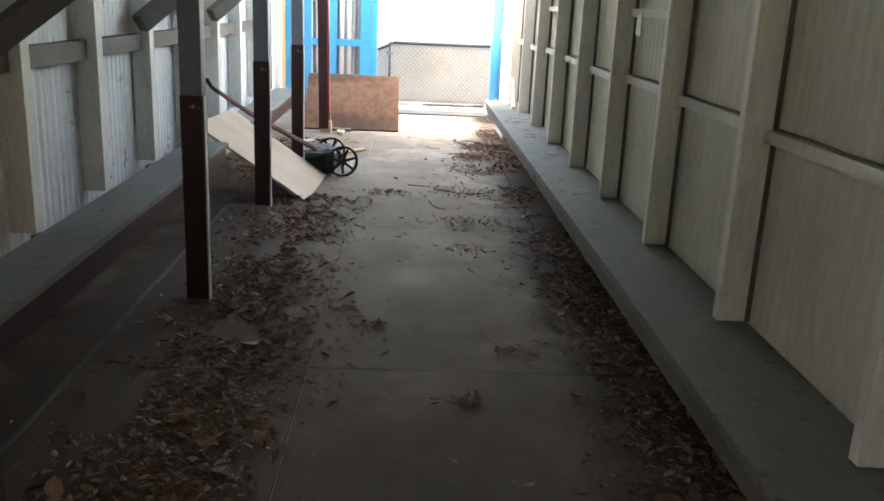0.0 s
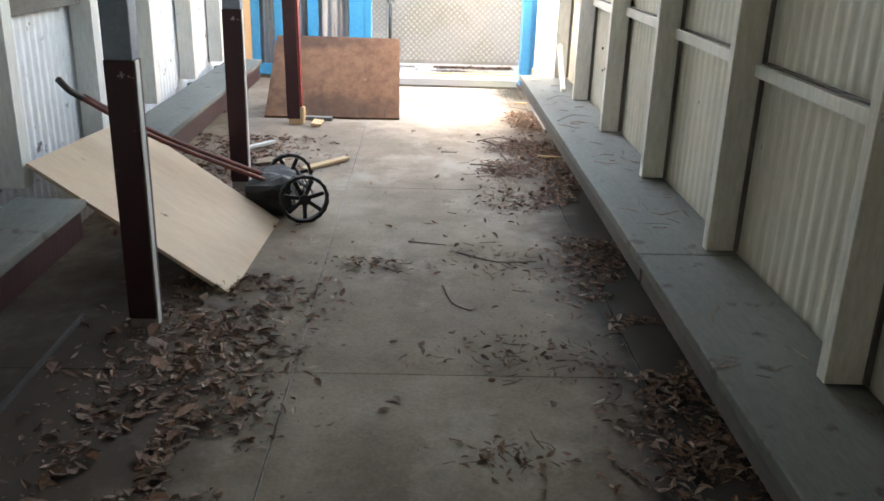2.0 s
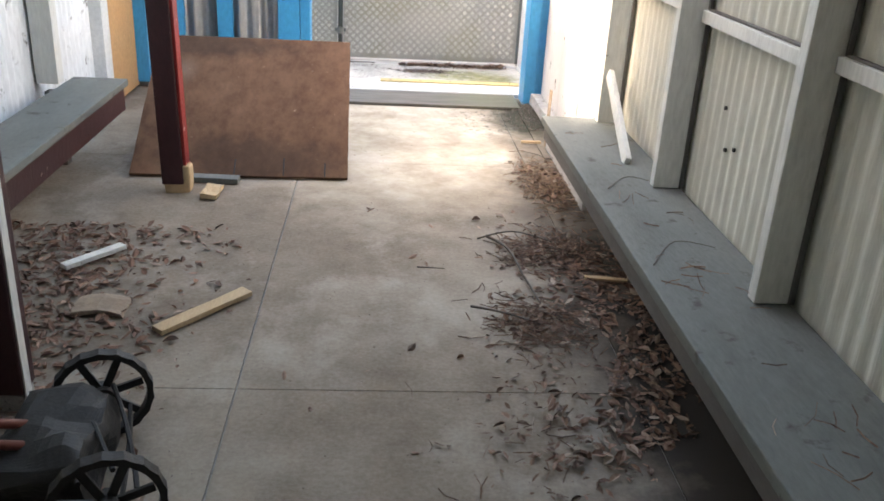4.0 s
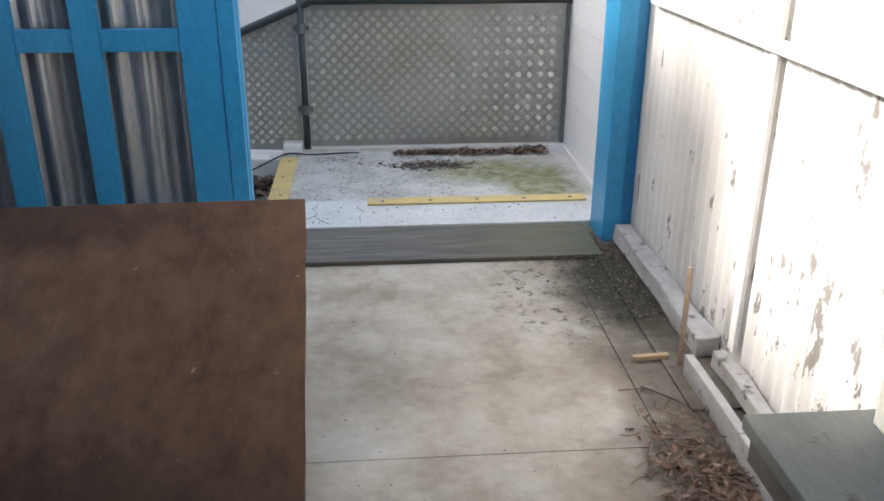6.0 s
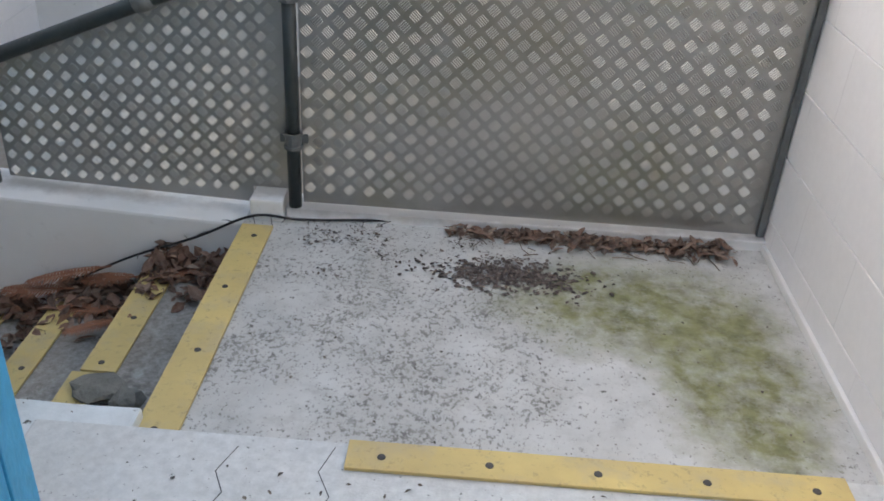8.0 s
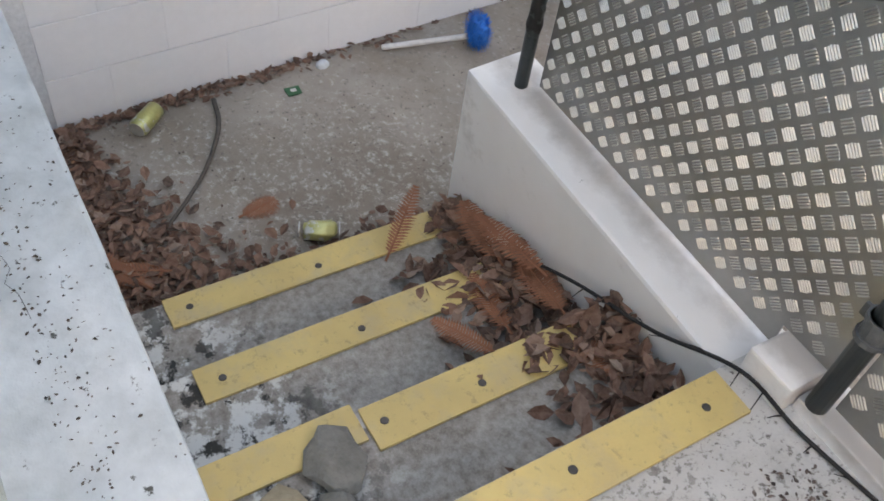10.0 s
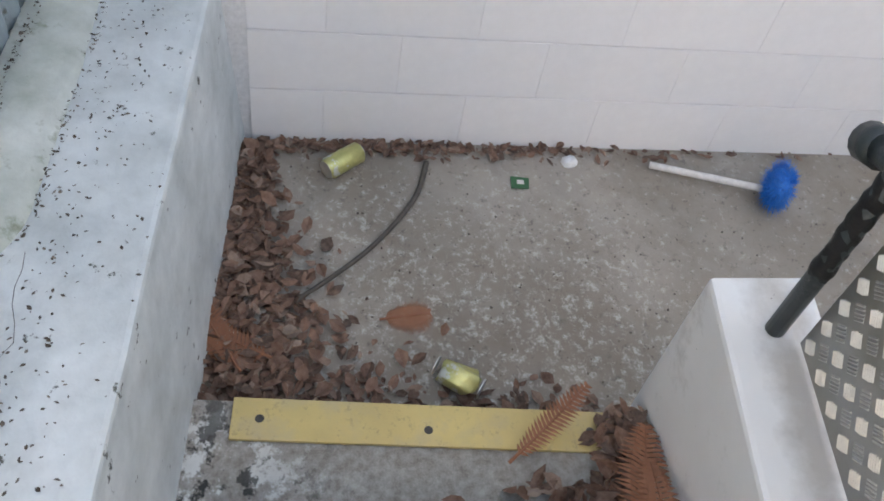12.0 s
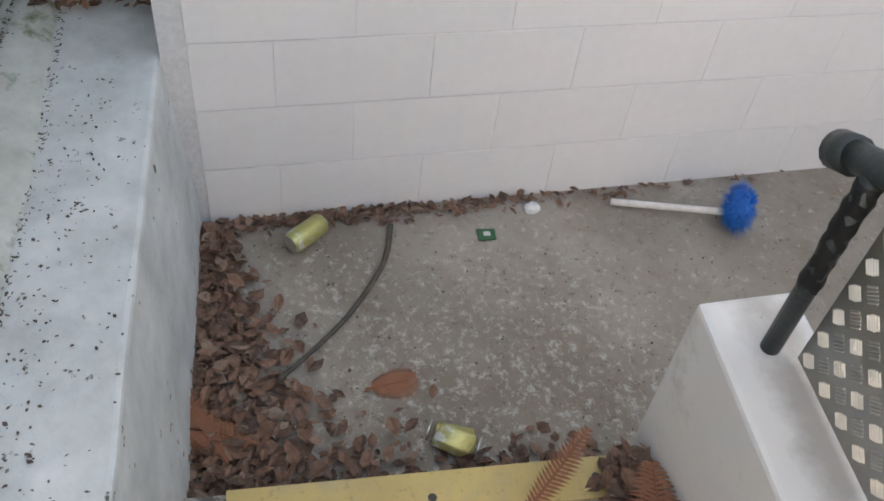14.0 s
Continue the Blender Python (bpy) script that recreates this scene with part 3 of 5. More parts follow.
jamb = structure(put("door_jamb", worn(box(1.07, 1.155, 12.02, 12.246, 0.0, 2.4, 0.005), 0.0015), M["blue"]), "blue-painted timber door post", "door post")
part("stop", box(1.157, 1.215, 12.06, 12.16, 0.0, 2.4, 0.003), M["blue"], jamb)
part("reveal", worn(box(-0.60, -0.545, 12.172, 12.246, 0.03, 2.3, 0.004), 0.0015), M["blue"], wall_e)
part("footing", box(-1.87, -0.64, 12.172, 12.36, 0.0, 0.044, 0.003), M["pit"], wall_e)
part("head", box(-0.54, 1.065, 12.06, 12.2, 2.3, 2.45, 0.004), M["blue"], jamb)

# ---- benches ----
bench_r = base("wall_bench", (1.05, 4, 0), "long low grey-green painted plank bench along the wall", "bench", "wall benches")
for y0, y1 in ((-3.4, 1.2), (1.205, 5.6), (5.605, 9.93)):
    part("plank", worn(box(0.83, 1.215, y0, y1, 0.405, 0.445, 0.006), 0.004, 2.5), M["bench"], bench_r)
    part("front_board", box(0.845, 0.87, y0 + 0.004, y1 - 0.02, 0.33, 0.404, 0.003), M["girt"], bench_r, "dark front board")
for y in (-2.2, -0.6, 1.0, 2.6, 4.2, 5.8, 7.4, 9.0, 9.8):
    part("leg", box(1.08, 1.15, y, y + 0.05, 0.0, 0.404, 0.004), M["girt"], bench_r)
bench_l = base("wall_bench", (-1.55, 4, 0), "long grey-green plank bench with a dark maroon front board", "bench", "wall benches")
for y0, y1 in ((-3.4, 2.0), (2.005, 6.14), (7.28, 10.42)):
    part("plank", worn(box(-1.715, -1.42, y0, y1, 0.407, 0.445, 0.006), 0.003, 2.5), M["bench"], bench_l)
    part("front_board", box(-1.48, -1.44, y0 + 0.01, y1 - 0.02, 0.275, 0.405, 0.004), M["maroon"], bench_l, "dark maroon front board")
for y in (-2.5, -0.5, 1.5, 3.5, 5.3, 7.4, 9.3, 10.2):
    part("leg", box(-1.80, -1.72, y, y + 0.07, 0.0, 0.406, 0.004), M["girt"], bench_l)
part("floor_runner", box(-1.40, -1.385, -3.4, 5.9, 0.0, 0.018, 0.002), M["girt"], bench_l)

# ---- posts with their braces ----
post = base("wooden_post", (-1.115, 0, 0), "square timber post, maroon below and grey above", "post", "posts along the bench")
part("lower_shaft", worn(box(-1.17, -1.06, -0.05, 0.05, 0.06, 1.1, 0.006), 0.003, 4, 3), M["maroon"], post)
part("upper_shaft", worn(box(-1.168, -1.062, -0.048, 0.048, 1.1, 2.95, 0.006), 0.002), M["postgrey"], post)
part("foot", worn(box(-1.166, -1.063, -0.046, 0.046, 0.0, 0.06, 0.008), 0.006, 8, 2), M["pit"], post, "chipped bare grey foot")
part("edge_strip", worn(box(-1.0585, -1.053, -0.042, 0.0, 0.03, 1.1, 0.002), 0.002, 6, 3), M["stud"], post)
a, c = Vector((-1.72, -0.72, 1.36)), Vector((-1.12, -0.02, 2.0))
u = (c - a).normalized()
v = u.cross(Vector((0, 0, 1))).normalized()
turn = Matrix((u, v, u.cross(v))).transposed().to_4x4()
turn.translation = a
b = worn(box(-0.03, (c - a).length, -0.045, 0.045, -0.055, 0.055, 0.006), 0.003, 6)
b.transform(turn)
part("brace", b, M["girt"], post, "dark diagonal timber brace")
post.location.y = 1.5
for y, sink in ((3.86, 0.055), (5.86, 0.02), (7.85, 0.0)):
    copy_thing(post, pose(-1.115, y, -sink))
redpost = base("wooden_post", (0, 0, 0), "square timber post in chipped maroon paint, its lit side coloured red", "post", "posts along the bench")
part("shaft", worn(box(-0.055, 0.053, -0.05, 0.05, 0.05, 2.9, 0.006), 0.003, 4, 3), M["maroon"], redpost)
# The light on this side is put into its brighter red.
part("edge_strip", worn(box(0.054, 0.07, -0.035, 0.05, 0.12, 2.9, 0.003), 0.003, 6, 6), M["red"], redpost, "chipped side coloured bright red as lit")
part("foot", worn(box(-0.045, 0.085, -0.04, 0.04, 0.0, 0.14, 0.01), 0.012, 7, 2), M["offcut"], redpost, "bare cream-coloured chipped foot")
redpost.matrix_basis = pose(-1.06, 9.84, 0, 0, -1.0, 0)

# ---- unseen roof and back wall ----
# Never in view; its cut-out far end is shaped to admit daylight.
ceiling = structure(put("ceiling", box(-2.1, 1.6, -3.6, 7.7, 3.0, 3.08, 0.0, box(-2.1, -0.2, 7.702, 9.8, 3.0, 3.08)), M["lampwhite"]), "unseen roof added to hold back sky light", "ceiling")
wall_b = structure(put("wall_back", box(-1.95, 1.42, -3.7, -3.6, 0, 3.0), M["sheet"]), "plain unseen back wall added to close the corridor", "wall")

# ---- sill, ramp, landing, stairs and sunken area ----
sill = structure(put("door_sill", worn(box(-0.76, 1.3, 12.25, 12.62, -0.6, 0.03, 0.006), 0.003, 4), M["sill"]), "cracked white-painted concrete door sill", "door sill")
landing = structure(put("landing", box(-0.585, 1.31, 12.621, 13.93, -0.62, -0.092, 0.004), M["landing"]), "white-painted concrete landing with moss and black mould", "landing")
def battered(bm):
    for v in bm.verts:
        if v.co.y > 12.7:
            v.co.y += 0.08 * max(0.0, -0.06 - v.co.z)
    return bm


ledge_bm = box(-2.88, -0.57, 12.37, 12.775, -0.62, -0.05, 0.012)
bmesh.ops.subdivide_edges(ledge_bm, edges=[e for e in ledge_bm.edges if e.calc_length() > 1.5], cuts=24)
ledge = structure(put("ledge", battered(worn(ledge_bm, 0.004, 6)), M["ledge"]), "weathered white concrete ledge above the stair", "ledge")
bm = bmesh.new()
n = 60
rows = []
for i in range(n + 1):
    x = -2.86 + 2.26 * i / n
    w = 12.552 - 0.045 * max(0, -2.1 - x) + 0.012 * noise.noise((x * 3, 1, 0)) - 1.2 * max(0, x + 1.68) ** 1.6
    rows.append([bm.verts.new(q) for q in ((x, 12.40, -0.06), (x, 12.41, -0.005), (x, 12.47, -0.022), (x, max(12.475, w - 0.02), -0.03), (x, max(12.48, w), -0.052))])
for a, c in zip(rows, rows[1:]):
    for k in range(4):
        bm.faces.new((a[k], c[k], c[k + 1], a[k + 1]))
bm.faces.new(rows[0])
bm.faces.new(rows[-1][::-1])
part("mortar_fillet", bm, M["fillet"], ledge, "mossy mortar fillet", True)

crack_pts = [(-1.60 + 0.33 * k / 9, 12.565 + 0.025 * noise.noise((k * 0.9, 3, 0)) + 0.004 * k, -0.0495) for k in range(10)]
part("crack", rod(crack_pts, 0.0006, 5), M["girt"], ledge, "dark crack")

ramp_board = tagged(put("ramp_board", worn(box(-0.64, 1.03, 11.84, 12.25, 0.0, 0.022, 0.004), 0.002), M["ramp"]), "damp grey-green board laid before the door sill", "board")

def sloped(bm):
    """The kerb's top rises a little towards the yard and tips towards the stair."""
    for v in bm.verts:
        if v.co.z > -0.1:
            v.co.z += 0.022 * (-1.1 - v.co.x) / 0.5 - 0.006 - (0.016 if v.co.y < 13.9 else 0.0)
    return bm


kerb = structure(put("stair_kerb", sloped(worn(box(-1.645, -0.5665, 13.83, 14.03, -0.62, -0.055, 0.012), 0.002, 5)), M["kerb"]), "cream-white painted kerb wall beside the stair", "kerb")
part("plinth", worn(box(-0.565, -0.447, 13.86, 14.02, -0.10, -0.012, 0.008), 0.004, 6), M["kerb"], kerb)
part("upstand", worn(box(-0.445, 1.31, 13.90, 14.02, -0.62, -0.055, 0.006), 0.003, 6), M["kerb"], kerb)

stairs = structure(base("stairs", (-1.1, 13.3, -0.6), "rough concrete stairs with yellow edge strips", "stairs"))
NOSES = ((-0.58, -0.092), (-0.915, -0.261), (-1.262, -0.411), (-1.585, -0.526))
for (x1, zt), (x0, z) in zip(NOSES, NOSES[1:]):
    part("step", worn(box(x0, x1 - 0.004, 12.63, 13.828, -0.61, z, 0.008), 0.003, 9), M["steps"], stairs)


def nosing(x, z, y0, y1, owner, along="y", screws=3, wide=0.1):
    if along == "y":
        b = box(x, x + wide, y0, y1, z + 0.001, z + 0.011, 0.002)
    else:
        b = box(y0, y1, x, x + 0.09, z + 0.001, z + 0.011, 0.002)
    s = part("nosing_strip", b, M["yellow"], owner, "worn yellow edge strip")
    for k in range(screws):
        u = y0 + (y1 - y0) * (0.07 + 0.86 * k / (screws - 1))
        c = (x + 0.05 + 0.012 * (k % 2), u, z + 0.0112) if along == "y" else (u, x + 0.04, z + 0.0112)
        sb = bmesh.new()
        bmesh.ops.create_cone(sb, cap_ends=True, segments=12, radius1=0.011, radius2=0.009, depth=0.003, matrix=Matrix.Translation(c))
        part("screw", sb, M["screw"], s)


for k, pts in enumerate((((-0.27, 12.58), (-0.30, 12.5), (-0.27, 12.44), (-0.285, 12.4), (-0.33, 12.34), (-0.335, 12.26)), ((-0.285, 12.4), (-0.25, 12.34), (-0.2, 12.28)),
                          ((-0.05, 12.6), (-0.075, 12.52), (-0.04, 12.45), (-0.06, 12.38), (-0.055, 12.3)))):
    part("crack", rod([(x, y, 0.0300) for x, y in pts], 0.0013, 5), M["girt"], sill, "dark crack")
nosing(NOSES[0][0], NOSES[0][1], 12.65, 13.805, landing, screws=4, wide=0.112)
nosing(NOSES[1][0], NOSES[1][1], 13.14, 13.70, stairs, screws=3, wide=0.108)
b = box(NOSES[1][0] - 0.02, NOSES[1][0] + 0.075, 12.70, 13.13, NOSES[1][1] + 0.001, NOSES[1][1] + 0.011, 0.002)
part("nosing_strip", b, M["yellow"], stairs, "broken piece of yellow edge strip")
nosing(NOSES[2][0], NOSES[2][1], 12.88, 13.72, stairs, screws=3)
nosing(NOSES[3][0], NOSES[3][1], 12.90, 13.76, stairs, screws=3)
nosing(12.53, 0.03, -0.02, 1.12, sill, along="x", screws=5)

ground = structure(put("ground", box(-300, 300, 12.3, 500, -0.9, -0.61), M["soil"]), "plain ground beyond the yard", "ground")
ground_s = structure(put("ground", box(-300, 300, -500, 12.3, -0.9, -0.51), M["soil"]), "plain ground round the building", "ground")
yard = structure(put("yard_floor", box(-2.75, 1.31, 12.775, 17.0, -0.605, -0.60), M["yard"]), "rough grey concrete floor of the sunken yard", "floor")

# ---- block walls ----

def block_mesh(name, w, h, d=0.005, c=0.0015):
    b = bmesh.new()
    o = [b.verts.new((sx * w / 2, 0, sz * h / 2)) for sx, sz in ((-1, -1), (1, -1), (1, 1), (-1, 1))]
    i = [b.verts.new((sx * (w / 2 - 0.4 * c), -d, sz * (h / 2 - c))) for sx, sz in ((-1, -1), (1, -1), (1, 1), (-1, 1))]
    m_ = [b.verts.new((sx * w / 2, -d + c, sz * h / 2)) for sx, sz in ((-1, -1), (1, -1), (1, 1), (-1, 1))]
    for k in range(4):
        j = (k + 1) % 4
        b.faces.new((o[k], o[j], m_[j], m_[k]))
        b.faces.new((m_[k], m_[j], i[j], i[k]))
    b.faces.new(i)
    bmesh.ops.recalc_face_normals(b, faces=b.faces)
    me = bpy.data.meshes.new(name)
    b.to_mesh(me)
    b.free()
    me.materials.append(M["block"])
    return me


def block_wall(wall, origin, yaw, length, z0, z1, course, shift=0.0):
    """Running bond of painted blocks on the wall's face; they run along the wall from its origin."""
    turn = pose(*origin, 0, 0, yaw)
    full = block_mesh("block", 0.3996, course - 0.0035)
    half = block_mesh("block", 0.1996, course - 0.0035)
    r, z = 0, z0
    while z < z1 - 0.01:
        x = -shift - (0.2 if r % 2 else 0)
        while x < length:
            w, me = (0.4, full)
            if x < 0:
                if x > -0.25 and x + 0.4 > 0.15:
                    w, me = 0.2, half
                    x = x + 0.2
                else:
                    x += 0.4
                    continue
            elif x + 0.4 > length:
                w, me = 0.2, half
                if x + 0.2 > length:
                    break
            ob = new("block", me)
            ob.parent = wall
            ob.matrix_local = turn @ pose(x + w / 2, 0.0, z + course / 2)
            x += w
        r, z = r + 1, z + course


YAW_W = 86.0
# The height above the block courses is added, out of view, against the sun.
b = box(0.077, 4.4, 0.0, 0.45, -0.61, 4.2)
b.transform(pose(-2.4615, 12.7, 0, 0, 0, 180 - YAW_W) @ Matrix.Identity(4))
wall_w = structure(put("wall_yard", b, M["mortar"]), "white-painted concrete block wall of the yard", "wall")
block_wall(wall_w, (-2.4672, 12.777, 0), 180 - YAW_W, 4.32, -0.605, 1.4, 0.198, 0.137)
part("end_wall", box(-3.1, -2.882, 12.2, 12.774, -0.6, 3.4), M["kerb"], wall_w)
wall_n = structure(put("wall_north", box(1.31, 1.5, 12.17, 16.8, -0.6, 2.4), M["mortar"]), "white-painted concrete block wall beside the landing", "wall")
block_wall(wall_n, (1.31, 14.4, 0), -90, 2.2, -0.215, 1.4, 0.24, 0.25)
# Made-up white backdrop that closes the scene beyond the plates.
wall_f = structure(put("wall_far", box(-3.0, 1.5, 16.8, 17.0, -0.6, 2.4), M["kerb"]), "plain white backdrop added behind the yard", "wall")
part("skirting_fillet", worn(box(1.288, 1.304, 12.64, 13.89, -0.092, -0.06, 0.006), 0.004, 5), M["kerb"], wall_n)


# ---- tread-plate screens and the pipe rail ----
def lugs(inside, x0, x1, z0, z1, y, step=0.0362):
    """Five short bars to a group; groups stand on a diagonal grid and turn by rows."""
    verts, faces = [], []
    for i in range(int((x1 - x0) / step)):
        for j in range(i % 2, int((z1 - z0) / step), 2):
            x, z = x0 + i * step, z0 + j * step
            if not inside(x, z):
                continue
            a = math.pi / 4 if i % 2 else -math.pi / 4
            ca, sa = math.cos(a), math.sin(a)
            for k in range(-2, 3):
                half = (0.0175 - 0.0012 * abs(k)) * step / 0.0362
                n0 = len(verts)
                for u, v, h in ((-half, -0.0024, 0), (half, -0.0024, 0), (half, 0.0024, 0), (-half, 0.0024, 0), (-half * .8, 0, 1), (half * .8, 0, 1)):
                    px, pz = u, v + k * 0.0074 * step / 0.0362
                    verts.append((x + px * ca - pz * sa, y - 0.0024 * h, z + px * sa + pz * ca))
                faces += [(n0, n0 + 1, n0 + 5, n0 + 4), (n0 + 2, n0 + 3, n0 + 4, n0 + 5), (n0 + 1, n0 + 2, n0 + 5), (n0 + 3, n0, n0 + 4)]
    return verts, faces


def tread_panel(outline, y, label, inside, step=0.0362):
    b = bmesh.new()
    front = [b.verts.new((x, y, z)) for x, z in outline]
    back = [b.verts.new((x, y + 0.004, z)) for x, z in outline]
    b.faces.new(front)
    b.faces.new(back[::-1])
    for k in range(len(outline)):
        j = (k + 1) % len(outline)
        b.faces.new((front[k], back[k], back[j], front[j]))
    ob = tagged(put("tread_plate", b, M["plate"]), label, "metal panel", "tread plate screens")
    xs, zs = [q[0] for q in outline], [q[1] for q in outline]
    v, f = lugs(inside, min(xs) + 0.025, max(xs) - 0.015, min(zs) + 0.06, max(zs), y, step)
    me = bpy.data.meshes.new("raised_lugs")
    me.from_pydata(v, [], f)
    me.materials.append(M["lug"])
    lug = new("raised_pattern", me)
    lug.parent = ob
    lug["kind"] = "stuff"
    return ob


tread_panel([(-0.385, -0.05), (1.30, -0.05), (1.30, 0.87), (-0.385, 0.87)], 13.945, "dull aluminium five-bar tread plate behind the landing", lambda x, z: z < 0.85)


def under(x):
    return 0.39 + (x + 1.52) * 0.405


tread_panel([(-1.49, -0.04), (-0.575, -0.075), (-0.575, -0.01), (-0.44, -0.01), (-0.44, 0.82), (-1.49, under(-1.49))], 13.965, "dull aluminium tread plate beside the stair, cut to the rail's slope", lambda x, z: z < under(x) - 0.025 and z > (0.012 if x > -0.6 else -0.04), 0.0315)

rail = base("pipe_rail", (-0.41, 13.92, -0.05), "dark green-black pipe handrail with clamped posts", "handrail")
for x, y, z0, z1 in ((-0.41, 13.92, -0.056, 0.90), (-1.525, 13.93, -0.06, 0.40)):
    p_ = part("rail_post", rod([(x, y, z0), (x, y, z1)], 0.024 if x > -1 else 0.019, 14), M["pole"], rail, smooth=True)
    if x > -1:
        for cz in (0.205, 0.72):
            cl = rod([(x, y, cz - 0.03), (x, y, cz + 0.03)], 0.029, 14)
            cl = rod([(x, y, cz - 0.03), (x, y, cz - 0.018)], 0.034, 14, cl)
            cl = rod([(x, y, cz + 0.018), (x, y, cz + 0.03)], 0.034, 14, cl)
            cl = box(x - 0.05, x + 0.05, y + 0.012, y + 0.022, cz - 0.016, cz + 0.016, 0.002, cl)
            part("clamp", cl, M["clamp"], p_, "grey steel pipe clamp")
    else:
        wrap = bmesh.new()
        bmesh.ops.create_cone(wrap, cap_ends=True, segments=14, radius1=0.0195, radius2=0.0195, depth=0.24, matrix=Matrix.Translation((x, y, 0.245)))
        bmesh.ops.subdivide_edges(wrap, edges=[e for e in wrap.edges if e.calc_length() > 0.1], cuts=14)
        for v in wrap.verts:
            d = Vector((v.co.x - x, v.co.y - y, 0))
            v.co += d * (0.35 * noise.noise(v.co * 55) + 0.04)
        part("tape_wrap", wrap, M["black"], p_, "lumpy black tape wrap", True)
part("sloping_rail", rod(smooth_line([(-1.60, 13.935, 0.36), (-1.53, 13.935, 0.39), (-0.47, 13.925, 0.83), (-0.36, 13.92, 0.885)], 4), 0.027, 14), M["pole"], rail, smooth=True)
fit_clamp = rod([(-0.92, 13.93, 0.643), (-0.86, 13.93, 0.668)], 0.034, 14)
part("clamp", fit_clamp, M["clamp"], rail, "grey steel pipe clamp", True)
part("top_rail", rod([(-0.36, 13.92, 0.89), (1.30, 13.92, 0.89)], 0.027, 14), M["pole"], rail, smooth=True)
part("elbow", rod([(-1.63, 13.938, 0.343), (-1.585, 13.936, 0.366)], 0.034, 14), M["pole"], rail, smooth=True)
part("edge_angle", box(1.275, 1.30, 13.925, 13.943, -0.05, 0.87, 0.002), M["clamp"], rail)


# ---- loose things in the corridor ----
def plank_between(a, b_, width, thick, bev=0.003, up=Vector((0, 0, 1))):
    a, b_ = Vector(a), Vector(b_)
    d = b_ - a
    x = d.normalized()
    y = up.cross(x).normalized()
    z = x.cross(y)
    m = Matrix((x, y, z)).transposed().to_4x4()
    m.translation = a
    return box(0, d.length, -width / 2, width / 2, 0, thick, bev, None, m)


def sheet_of(corner, e1, e2, thick, bev=0.002, nick=0.003):
    """A flat board from a corner and two edges."""
    c, e1, e2 = Vector(corner), Vector(e1), Vector(e2)
    x = e1.normalized()
    z = x.cross(e2).normalized()
    y = z.cross(x)
    m = Matrix((x, y, z)).transposed().to_4x4()
    m.translation = c
    b = box(0, e1.length, 0, e2.length, 0, thick, bev)
    bmesh.ops.subdivide_edges(b, edges=[e for e in b.edges if e.calc_length() > 0.3], cuts=14, use_grid_fill=True)
    for v in b.verts:
        w = noise.noise(v.co * 9.0) * nick
        v.co += Vector((w, noise.noise(v.co * 7 + Vector((5, 0, 0))) * nick, 0))
        v.co.z += 0.004 * math.sin(2.2 * v.co.x + 1.0) * math.sin(2.0 * v.co.y)
    b.transform(m)
    return b


tagged(put("plywood_sheet", sheet_of((-0.84, 6.17, 0.006), (-0.86, 0.08, 0.56), (-0.04, 1.08, 0.06), 0.018), M["ply"]), "pale plywood sheet leaning across the broken bench", "plywood")

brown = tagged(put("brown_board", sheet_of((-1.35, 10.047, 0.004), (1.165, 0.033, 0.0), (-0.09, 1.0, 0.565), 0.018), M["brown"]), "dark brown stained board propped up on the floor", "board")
for x, l in ((-0.80, 0.11), (-0.535, 0.13), (-0.31, 0.10)):
    b = box(-0.004, 0.004, 0.0, l, 0.0, 0.004, 0.001)
    b.transform(pose(x, 10.064, 0.0225, 29.6, 0, 2))
    part("split", worn(b, 0.003, 20, 3), M["black"], brown, "dark split in the lower edge")
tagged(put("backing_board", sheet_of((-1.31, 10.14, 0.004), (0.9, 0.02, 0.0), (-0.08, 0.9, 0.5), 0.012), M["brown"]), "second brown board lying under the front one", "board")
tagged(put("timber_prop", box(-1.2, -0.5, 10.9, 10.97, 0.0, 0.40, 0.004), M["girt"]), "dark timber block propping the brown board", "timber")
tagged(put("grey_batten", worn(plank_between((-1.07, 10.0, 0.004), (-0.76, 9.985, 0.004), 0.07, 0.03), 0.002, 8), M["bench"]), "short grey-painted batten lying before the brown board", "batten")
tagged(put("wood_chip", worn(plank_between((-0.87, 9.70, 0.004), (-0.86, 9.86, 0.012), 0.085, 0.028), 0.012, 14, 2), M["offcut"]), "broken pale pine chip on the concrete", "wood offcut")
tagged(put("pine_offcut", worn(plank_between((-0.79, 8.30, 0.006), (-0.52, 8.63, 0.01), 0.06, 0.02), 0.003, 9, 2), M["offcut"]), "splintered pale pine lath on the leaves", "wood offcut")
tagged(put("painted_lath", plank_between((-1.28, 8.80, 0.02), (-1.10, 9.02, 0.025), 0.045, 0.02), M["stud"]), "pale green painted lath lying in leaves", "wood offcut")
tagged(put("torn_card", worn(box(-1.13, -0.95, 8.42, 8.56, 0.004, 0.022, 0.004), 0.03, 9, 3), M["card"]), "crumpled piece of brown cardboard in leaves", "cardboard")
tagged(put("floor_board", plank_between((0.88, 8.86, 0.004), (1.06, 8.83, 0.004), 0.03, 0.012), M["offcut"]), "thin pale lath lying under the bench", "wood offcut")
tagged(put("upright_stake", rod([(1.055, 10.88, 0.0), (1.055, 10.885, 0.2), (1.06, 10.9, 0.37)], 0.010, 4), M["card"]), "thin reddish stake standing against the wall plate", "stake")
tagged(put("pale_stick", plank_between((0.90, 10.92, 0.012), (1.03, 10.93, 0.012), 0.022, 0.016), M["offcut"]), "short pale stick on the floor by the stake", "stick")
